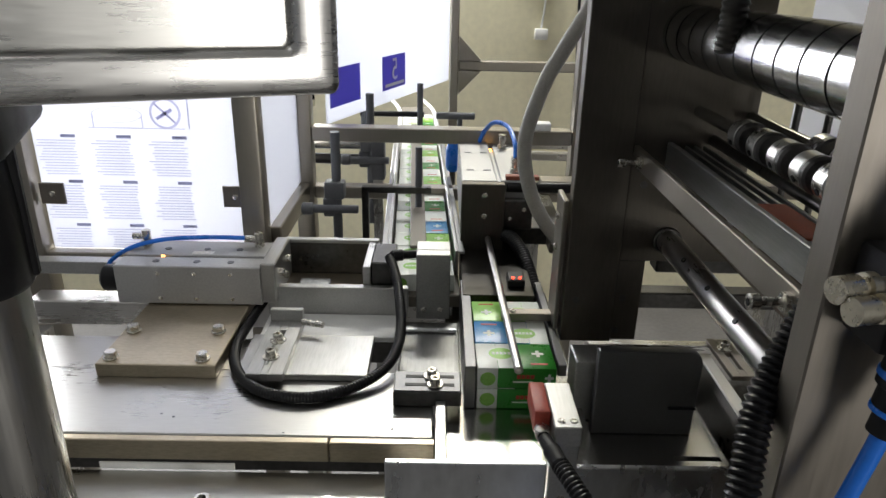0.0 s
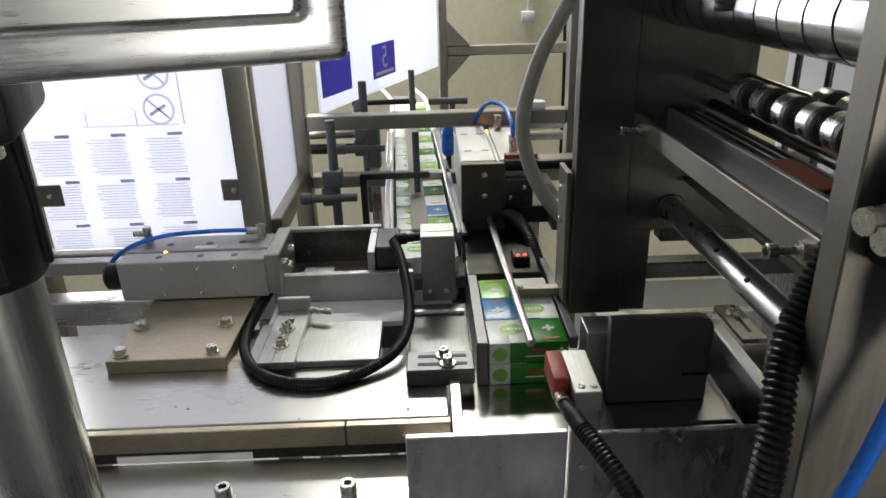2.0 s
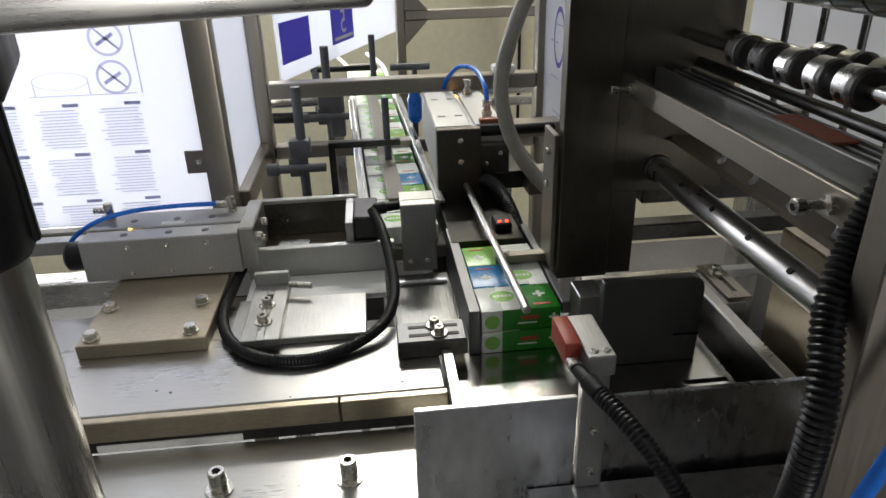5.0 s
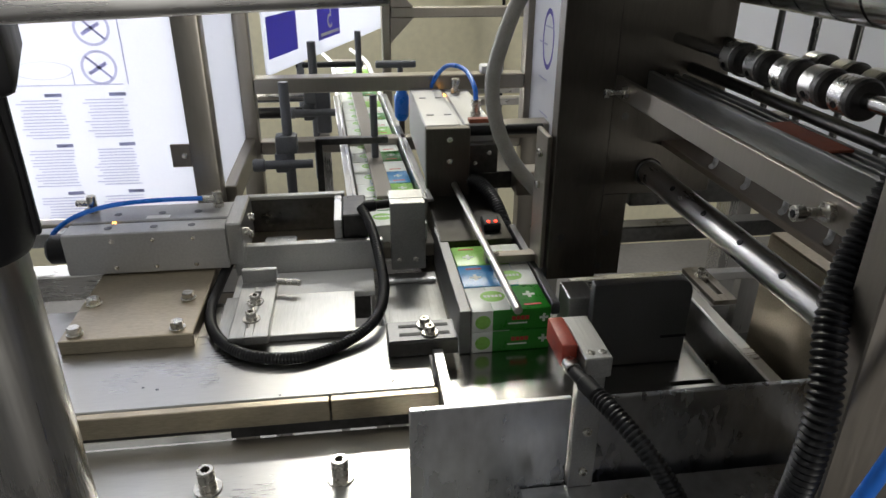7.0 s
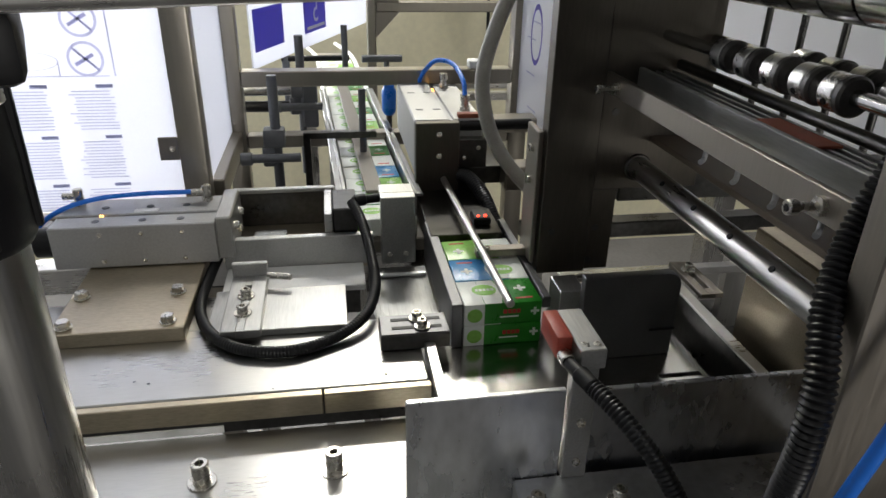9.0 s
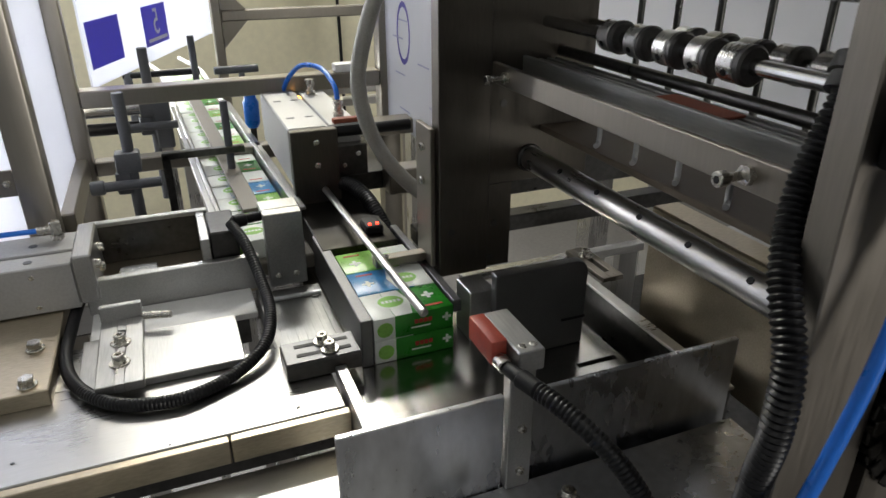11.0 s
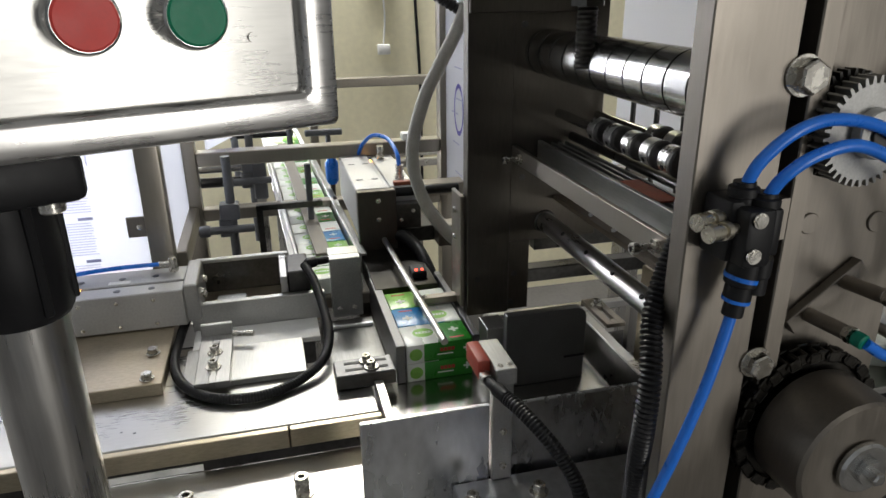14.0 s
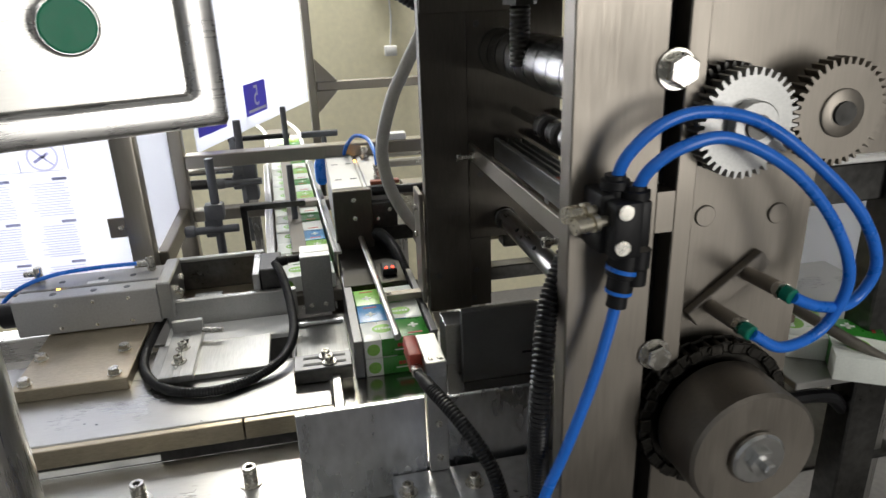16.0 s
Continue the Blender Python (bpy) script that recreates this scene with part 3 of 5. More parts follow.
def rail_holder(at, k, long_arm):
    """A clamp stand holding the conveyor's guides: upright post, cross clamp and arm."""
    x, y, z = at
    t = thing("rail_holder", (x, y, 0.88), "black clamp stand with grey plastic knobs beside the conveyor", "clamp stand", "rail holders")
    bm = B()
    rod(bm, (x - 0.045, y, 0.84), (x - 0.045, y, z + 0.10), 0.0085, 18)
    part("post", bm, GREYP, t)
    bm = box(B(), x - 0.066, x - 0.03, y - 0.014, y + 0.014, z - 0.02, z + 0.012, 0.004, 2)
    box(bm, x - 0.07, x - 0.046, y - 0.008, y + 0.008, z - 0.055, z - 0.02, 0.004, 2)
    part("cross_clamp", bm, GREYP, t)
    bm = B()
    rod(bm, (x - 0.10, y - 0.02, z - 0.035), (x - 0.005, y - 0.02, z - 0.035), 0.0075, 16, 0.001)
    rod(bm, (x - 0.105, y - 0.02, z - 0.035), (x - 0.085, y - 0.02, z - 0.035), 0.011, 16, 0.002)
    part("knob", bm, GREYP, t)
    if long_arm:
        bm = box(B(), x, x + 0.012, y - 0.006, y + 0.006, 0.885, z, 0.001)
        box(bm, x, x + 0.125, y - 0.006, y + 0.006, z - 0.008, z + 0.003, 0.001)
        part("arm", bm, DARK, t, "dark square arm")
        bm = B()
        rod(bm, (x + 0.102, y + 0.004, z - 0.055), (x + 0.102, y + 0.004, z + 0.075), 0.0062, 16, 0.001)
        part("hold_down_pin", bm, GREYP, t)
    return t


def cross_holder():
    t = thing("rail_holder", (-0.08, 1.72, 0.9), "black clamp stand over the far conveyor end", "clamp stand", "rail holders")
    bm = B()
    rod(bm, (-0.19, 1.72, 0.90), (-0.19, 1.72, 1.10), 0.009, 16)
    part("post", bm, GREYP, t)
    part("hold_down_pin", rod(B(), (-0.050, 1.715, 0.975), (-0.050, 1.715, 1.099), 0.0075, 16), GREYP, t)
    bm = B()
    rod(bm, (-0.20, 1.72, 1.022), (-0.04, 1.72, 1.022), 0.007, 16)
    part("arm", bm, BLACK, t)
    bm = rod(B(), (-0.010, 1.72, 1.020), (0.088, 1.72, 1.020), 0.009, 16, 0.002)
    rod(bm, (0.05, 1.72, 0.992), (0.05, 1.72, 1.02), 0.007, 14)
    part("knob", bm, GREYP, t)
    return t


def soap_crumbs():
    rng = random.Random(3)
    for x, y in ((-0.075, 0.605), (-0.30, 0.63), (-0.285, 0.625), (-0.16, 0.60), (-0.045, 0.61), (-0.035, 0.62)):
        bm = B()
        bmesh.ops.create_icosphere(bm, subdivisions=1, radius=0.0010 + 0.0006 * rng.random())
        for v in bm.verts:
            v.co *= 0.7 + 0.5 * rng.random()
        bm.transform(Matrix.Translation((x, y, T + 0.0006)) @ Matrix.Diagonal((1.4, 1, 0.35, 1)))
        solid("debris_crumb", bm, GREYP, "tiny dark crumb on the bright table", "crumb", "", "crumbs")


for f in (soap_crumbs, machine_table, lower_plate, guided_cylinder, pusher_bed, stop_bar, slotted_angle, sensor_loop, end_stop, roller_strip, bearing_block, soap_channel, soaps, infeed_conveyor, cross_holder):
    f()
rail_holder((-0.138, 1.18, 0.992), 0, True)
rail_holder((-0.10, 1.42, 1.02), 1, False)


# ---- front plates, sensor, tray ----
def front_gate():
    t = thing("gate_plate", (0.03, 0.458, 0.858), "upright bright steel gate plate", "plate")
    part("plate", box(B(), -0.0405, 0.0935, 0.4555, 0.4615, 0.8585, 0.977, 0.001), PANEL, t)
    part("foot", box(B(), -0.03, 0.05, 0.4617, 0.49, 0.8585, 0.8645, 0.001), STEEL_X, t)
    return t


def sensor_post():
    t = thing("sensor_post", (0.108, 0.45, 0.858), "aluminium sensor post with a red photo sensor", "sensor")
    part("post", box(B(), 0.0945, 0.1165, 0.449, 0.461, 0.8865, 1.012, 0.001), ALU2, t)
    cap = part("head_bar", box(B(), 0.0925, 0.1140, 0.434, 0.497, 1.012, 1.030, 0.001), ALU2, t)
    for x in (0.0990, 0.1085):
        cap_screw(cap, (x, 0.4425, 1.0302), d=0.0068, h=0.001, washer=False, name="screw")
    for z in (0.948, 0.905):
        cap_screw(t, (0.106, 0.4488, z), (0, -1, 0), 0.0075, 0.004, False, "screw")
    bm = box(B(), 0.079, 0.0922, 0.452, 0.495, 1.011, 1.032, 0.002, 2)
    part("photo_sensor", bm, RED, t, "red-brown photo sensor")
    bm = B()
    lathe(bm, (0.0857, 0.4405, 1.016), (0.0935, 0.408, 1.016), [(0.0042, 0), (0.0055, 0.1), (0.0058, 0.45), (0.0072, 0.5), (0.0066, 1)], 18)
    nb = B()
    rod(nb, (0.0855, 0.452, 1.016), (0.0857, 0.4407, 1.016), 0.0062, 18, 0.001)
    part("plug_nut", nb, ZINC, t, "plated plug nut")
    part("cable_plug", bm, BLACK, t, "black cable plug")
    pts = [(0.0935, 0.408, 1.016), (0.100, 0.39, 1.014), (0.112, 0.366, 1.004), (0.126, 0.345, 0.985), (0.136, 0.330, 0.960), (0.141, 0.320, 0.915), (0.138, 0.315, 0.84), (0.135, 0.31, 0.6)]
    part("conduit", hose(B(), pts, 0.0072, 14, rib=0.0009, every=0.0036), RUBBER, t, "black corrugated conduit")
    return t


def right_tray():
    t = thing("outfeed_tray", (0.25, 0.55, 0.85), "bright steel outfeed tray with slotted bed", "tray")
    part("front_wall", box(B(), 0.1175, 0.335, 0.462, 0.468, 0.8585, 0.969, 0.001), PANEL, t)
    bm = slot_bars(B(), 0.1725, 0.318, 0.468, 0.80, 0.861, 0.867, 0.262, 0.312, 0.60, 0.608)
    part("bed", bm, MIRROR, t, "bright slotted bed")
    part("side_wall", box(B(), 0.338, 0.345, 0.468, 0.76, 0.80, 0.904, 0.001), DARK, t)
    part("wall_cap", box(B(), 0.334, 0.349, 0.468, 0.76, 0.9042, 0.908, 0.001), SHEET, t)
    # added dark plate: stands in for the unlit void and hides legs below
    part("dark_void_floor", box(B(), 0.20, 0.70, 0.44, 0.86, 0.80, 0.806, 0.001), DARK, t)
    bm = B()
    side = [(0.178, 0.8675), (0.292, 0.8675)] + [(0.278 + 0.014 * math.sin(radians(a)), 0.961 + 0.014 * math.cos(radians(a))) for a in (90, 72, 54, 36, 18, 0)] + [(0.178, 0.975)]
    near, far = ([bm.verts.new((x, y, z)) for x, z in side] for y in (0.645, 0.657))
    bm.faces.new(near)
    bm.faces.new(far[::-1])
    for i in range(len(side)):
        bm.faces.new((near[i], near[i - 1], far[i - 1], far[i]))
    bmesh.ops.bevel(bm, geom=bm.edges[:], offset=0.001, segments=1, affect="EDGES")
    part("dark_slab", bm, SLAB, t, "dark blued upright slab")
    part("slab_slot", box(B(), 0.262, 0.2925, 0.6435, 0.6452, 0.902, 0.9045), BLACK, t, "sawn slot in the slab")
    part("rest", box(B(), 0.160, 0.19, 0.67, 0.71, 0.868, 0.946, 0.001), ALU2, t)
    return t


def cross_rail():
    t = thing("cross_rail", (0.3, 0.78, 0.88), "bright cross rail with a slotted clamp", "rail")
    part("rail", box(B(), 0.20, 0.48, 0.783, 0.797, 0.893, 0.905, 0.001), STEEL_X, t)
    bm = slot_bars(B(), 0.355, 0.385, 0.70, 0.79, 0.9055, 0.912, 0.366, 0.374, 0.715, 0.755, 0.0006)
    part("slotted_clamp", bm, PLATE, t)
    cap_screw(t, (0.37, 0.765, 0.912), d=0.0115, h=0.008)
    part("stand", box(B(), 0.44, 0.47, 0.783, 0.797, 0.0, 0.893), STEEL_Z, t)
    part("tan_block", box(B(), 0.365, 0.40, 0.33, 0.64, 0.88, 1.03, 0.002), MILD, t, "tan machined side block")
    part("block_leg", box(B(), 0.375, 0.40, 0.55, 0.60, 0, 0.88), STEEL_Z, t)
    return t


def rear_rails():
    """Rails and blocks seen through the gap under the rear side plate."""
    t = thing("machine_stand", (0.4, 1.1, 0.0), "steel machine stand with cross members behind the plate", "stand")
    part("beam", box(B(), 0.18, 0.75, 1.02, 1.06, 0.935, 0.975, 0.002), GUARD, t)
    part("beam", box(B(), 0.18, 0.75, 1.16, 1.20, 0.99, 1.015, 0.002), GUARD, t)
    part("beam", box(B(), 0.30, 0.75, 0.86, 0.89, 0.975, 1.022, 0.002), DARK, t)
    part("block", box(B(), 0.262, 0.305, 0.90, 0.98, 0.975, 1.005, 0.002), MILD, t)
    part("beam", box(B(), 0.18, 0.75, 0.90, 0.93, 0.90, 0.925, 0.002), DARK, t)
    for x in (0.55, 0.7):
        part("leg", box(B(), x, x + 0.04, 1.02, 1.06, 0, 0.935), STEEL_Z, t)
    return t


# ---- the sheet feed module: two side plates with rollers between ----
def feed_module():
    t = thing("feed_module", (0.32, 0.52, 0.0), "film feed module with steel side plates and rollers", "feed unit")
    # rear post and plates: their shade comes from the darker REARP colour
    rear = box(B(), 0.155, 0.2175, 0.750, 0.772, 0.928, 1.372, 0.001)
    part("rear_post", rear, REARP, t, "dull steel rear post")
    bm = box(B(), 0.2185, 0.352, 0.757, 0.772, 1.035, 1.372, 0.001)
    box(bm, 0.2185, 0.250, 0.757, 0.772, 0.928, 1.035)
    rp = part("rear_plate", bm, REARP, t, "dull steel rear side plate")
    for x, z in ((0.236, 1.130), (0.233, 1.332), (0.170, 0.985), (0.228, 0.985), (0.224, 0.940)):
        b = B()
        y = 0.749 if x < 0.2 else 0.756
        rod(b, (x, y, z), (x, y + 0.002, z), 0.0042, 14)
        part("plug_screw", b, DARK, rp)
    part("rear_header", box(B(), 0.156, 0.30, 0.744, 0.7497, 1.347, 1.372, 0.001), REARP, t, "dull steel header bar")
    bm = box(B(), 0.160, 0.48, 0.30, 0.775, 1.3725, 1.395, 0.001)
    part("top_plate", bm, STEEL_X, t)
    # front post with two adjusting slots
    y0, y1 = 0.277, 0.297
    bm = box(B(), 0.174, 0.2405, y0, y1, 0.55, 1.50, 0.001)
    box(bm, 0.2545, 0.270, y0, y1, 0.55, 1.50, 0.001)
    for a, b in ((0.55, 0.86), (1.205, 1.236), (1.41, 1.5)):
        box(bm, 0.2405, 0.2545, y0, y1, a, b)
    fp = part("front_post", bm, PLATE, t, "satin steel front post with slots")
    bm = box(B(), 0.270, 0.386, 0.2975, 0.309, 0.55, 1.50, 0.001)
    box(bm, 0.386, 0.62, 0.33, 0.342, 1.235, 1.50)
    part("front_plate", bm, PLATE, t, "satin steel front side plate")
    # added black sheets stand in for the dark interior behind the slots
    for a, b in ((0.86, 1.205), (1.236, 1.41)):
        part("slot_shade", box(B(), 0.2345, 0.2640, 0.2972, 0.3015, a, b), BLACK, t, "black sheet standing in for the shade in the slot")
    hex_bolt(fp, (0.2475, 0.277, 1.105), (0, -1, 0), 0.019, 0.009, True, turn=0.3)
    hex_bolt(fp, (0.2465, 0.277, 1.321), (0, -1, 0), 0.021, 0.011, True, turn=0.5)
    for x, z in ((0.293, 1.207), (0.356, 1.203)):
        b = B()
        rod(b, (x, 0.2955, z), (x, 0.2978, z), 0.0085, 22, 0.0006)
        part("plug_screw", b, PLATE, t)
    # grooved roller
    prof, n = [(0.0295, 0)], 12
    for i in range(n):
        a = 0.02 + i * 0.96 / n
        prof += [(0.0295, a), (0.0235, a + 0.0005), (0.0235, a + 0.0065), (0.0295, a + 0.007)]
    prof.append((0.0295, 1))
    b = lathe(B(), (0.264, 0.757, 1.297), (0.264, 0.31, 1.297), prof, 40)
    part("grooved_roller", b, CHROME, t, "bright grooved steel roller")
    # collared shafts with black rings
    for x, z, y_list in ((0.2865, 1.2155, (0.632, 0.590, 0.549, 0.509, 0.473)), (0.345, 1.210, (0.60, 0.56, 0.52, 0.48, 0.44))):
        b = B()
        rod(b, (x, 0.757, z), (x, 0.31, z), 0.0062, 18)
        sh = part("collar_shaft", b, CHROME, t)
        for y in y_list:
            b = B()
            rod(b, (x, y + 0.0085, z), (x, y - 0.008, z), 0.0148, 28, 0.001)
            cpart = part("collar", b, STEEL_X, sh, "bright shaft collar")
            b = B()
            rod(b, (x - 0.0128, y, z - 0.0058), (x - 0.0139, y, z - 0.0063), 0.0028, 12)
            part("set_screw", b, BLACK, sh)
            b = B()
            rod(b, (x, y - 0.0082, z), (x, y - 0.0165, z), 0.0154, 28, 0.002)
            part("rubber_ring", b, RING, sh, "dark grey ring")
    b = B()
    rod(b, (0.308, 0.757, 1.183), (0.308, 0.31, 1.183), 0.006, 16)
    part("tie_rod", b, DARK, t)
    # flat bar, channel and red-brown strip
    part("flat_bar", box(B(), 0.217, 0.223, 0.31, 0.7495, 1.156, 1.178, 0.0008), PLATE, t, "dull steel flat bar")
    part("channel_web", box(B(), 0.254, 0.260, 0.31, 0.75, 1.154, 1.182, 0.0008), ALU2, t, "dull aluminium channel side")
    part("channel_floor", box(B(), 0.2602, 0.304, 0.31, 0.75, 1.155, 1.161), ALU2, t)
    for k in range(4):
        part("fin", box(B(), 0.264 + k * 0.010, 0.267 + k * 0.010, 0.31, 0.75, 1.1612, 1.178, 0.0004), ALU2, t)
    part("sealing_strip", box(B(), 0.262, 0.286, 0.455, 0.535, 1.1782, 1.1805, 0.0006), RUST, t, "red-brown sealing strip")
    for y in (0.713, 0.378):
        b = B()
        z = 1.167
        rod(b, (0.2170, y, z), (0.2125, y, z), 0.0068, 6)
        part("lock_nut", b, ZINC, t)
        b = lathe(B(), (0.2124, y, z), (0.1915, y, z), [(0.003, 0), (0.0032, 0.68), (0.0052, 0.69), (0.0052, 0.97), (0.0046, 1)], 18)
        bolt = part("side_bolt", b, ZINC, t, "plated socket-head screw")
        b = B()
        rod(b, (0.1916, y, z), (0.1911, y, z), 0.0026, 6)
        part("socket", b, BLACK, bolt)
    # air-blow tube with holes
    b = B()
    rod(b, (0.272, 0.757, 1.0625), (0.272, 0.31, 1.0625), 0.0135, 28)
    tube = part("blow_tube", b, TUBE, t, "bright tube with a row of drilled holes")
    for y in (0.671, 0.601, 0.533, 0.468, 0.40):
        b = B()
        rod(b, (0.2628, y, 1.0723), (0.2619, y, 1.0732), 0.003, 12)
        part("drilled_hole", b, BLACK, tube)
    b = B()
    rod(b, (0.272, 0.7569, 1.0625), (0.272, 0.752, 1.0625), 0.0165, 26, 0.001)
    part("tube_collar", b, DARK, t)
    # plate with hanging screws behind the tube
    part("screw_plate", box(B(), 0.283, 0.40, 0.31, 0.755, 1.094, 1.101, 0.001), SHELF, t, "dull brownish steel shelf plate")
    for i in range(6):
        y = 0.655 - i * 0.062
        b = B()
        hose(b, [(0.297, y, 1.157), (0.297, y, 1.13), (0.297, y, 1.110), (0.294, y - 0.003, 1.1045), (0.288, y - 0.008, 1.1042)], 0.0028, 10)
        part("stud", b, ALU, t)
    # dark guide pins behind the collars
    for i in range(7):
        b = B()
        rod(b, (0.366, 0.70 - i * 0.058, 1.101), (0.366, 0.70 - i * 0.058, 1.262), 0.0035, 12)
        part("guide_pin", b, DARK, t)
    # hanging threaded spindle
    b = B()
    thread = [(0.0115 if i % 2 else 0.0098, i / 30) for i in range(31)]
    lathe(b, (0.237, 0.585, 1.3724), (0.237, 0.585, 1.294), thread, 22)
    rod(b, (0.237, 0.585, 1.3722), (0.237, 0.585, 1.358), 0.019, 6)
    part("spindle", b, DARK, t, "threaded adjusting spindle")
    return t


def gear(t, c, r, teeth, y0, y1, material, hub):
    bm = B()
    prof = []
    for i in range(teeth):
        for f, k in ((0.0, 0.93), (0.22, 0.93), (0.36, 1.07), (0.62, 1.07), (0.78, 0.93)):
            a = 2 * math.pi * (i + f) / teeth
            prof.append((c[0] + r * k * math.cos(a), c[1] + r * k * math.sin(a)))
    front = [bm.verts.new((x, y0, z)) for x, z in prof]
    back = [bm.verts.new((x, y1, z)) for x, z in prof]
    bm.faces.new(front)
    bm.faces.new(back[::-1])
    for i in range(len(prof)):
        j = (i + 1) % len(prof)
        bm.faces.new((front[i], front[j], back[j], back[i]))
    g = part("gear", bm, material, t, "steel spur gear", angle=20)
    b = B()
    rod(b, (c[0], y0, c[1]), (c[0], y0 - hub, c[1]), r * 0.48, 28, 0.001)
    part("hub", b, material, g)
    b = B()
    rod(b, (c[0], y0 - hub - 0.0004, c[1]), (c[0], y0 - hub - 0.0005 - 0.002, c[1]), r * 0.24, 20)
    part("bore", b, DARK, g)
    return g


def drive_side():
    t = thing("gear_drive", (0.32, 0.26, 1.0), "spur gears and chain drum on the side plate", "drive")
    gear(t, (0.296, 1.283), 0.0355, 38, 0.262, 0.276, ALU2, 0.009)
    gear(t, (0.3675, 1.286), 0.0355, 38, 0.262, 0.276, PLATE, 0.002)
    gear(t, (0.292, 1.285), 0.036, 38, 0.280, 0.290, DARK, 0.002)
    c = (0.304, 1.042)
    b = lathe(B(), (c[0], 0.268, c[1]), (c[0], 0.218, c[1]), [(0.052, 0), (0.052, 0.95), (0.0495, 1)], 48)
    d = part("drum", b, PLATE, t, "turned steel drum")
    b = B()
    rod(b, (c[0], 0.2178, c[1]), (c[0], 0.211, c[1]), 0.0215, 32, 0.002)
    part("hub", b, CHROME, d, "bright clamping washer")
    b = B()
    lathe(b, (c[0], 0.2108, c[1]), (c[0], 0.198, c[1]), [(0.011, 0), (0.011, 0.35), (0.0055, 0.4), (0.0055, 0.9), (0.004, 1)], 6)
    part("shaft", b, CHROME, d)
    b = lathe(B(), (c[0], 0.282, c[1]), (c[0], 0.276, c[1]), [(0.058, 0), (0.058, 1)], 40)
    part("sprocket", b, CHAIN, t)
    b = B()
    n = 42
    for i in range(n):
        a = 2 * math.pi * i / n
        m = Matrix.Translation((c[0] + 0.061 * math.cos(a), 0.279, c[1] + 0.061 * math.sin(a))) @ Matrix.Rotation(-a, 4, "Y")
        w = 0.0075 if i % 2 else 0.0048
        for s in (-1, 1):
            box(b, -0.0048, 0.0048, s * w - 0.0008, s * w + 0.0008, -0.0055, 0.0055, 0.0012, 1, m)
        u = bmesh.new()
        rod(u, (0, -w, 0.0045), (0, w, 0.0045), 0.0030, 10)
        pour(b, u, m)
    part("drive_chain", b, CHAIN, t, "black greased roller chain")
    return t


def pin_bar():
    t = thing("tube_manifold", (0.32, 0.29, 1.15), "slanted bar with two tube stubs", "manifold")
    m = Matrix.Translation((0.316, 0.2925, 1.146)) @ Matrix.Rotation(radians(-38), 4, "Y")
    part("bar", box(B(), -0.038, 0.038, -0.0045, 0.0045, -0.0075, 0.0075, 0.0008, 1, m), PLATE, t)
    for x, z in ((0.301, 1.133), (0.330, 1.158)):
        b = lathe(B(), (x, 0.288, z), (x - 0.005, 0.245, z + 0.006), [(0.0058, 0), (0.0058, 0.98), (0.005, 1)], 18)
        part("stub", b, PLATE, t)
        b = B()
        rod(b, (x - 0.005, 0.2449, z + 0.006), (x - 0.0055, 0.239, z + 0.0065), 0.0066, 6)
        part("nut", b, ZINC, t)
        b = B()
        rod(b, (x - 0.0055, 0.2389, z + 0.0065), (x - 0.004, 0.230, z + 0.0055), 0.0058, 18, 0.001)
        part("green_collar", b, COLLAR, t, "green push-in collar")
    return t


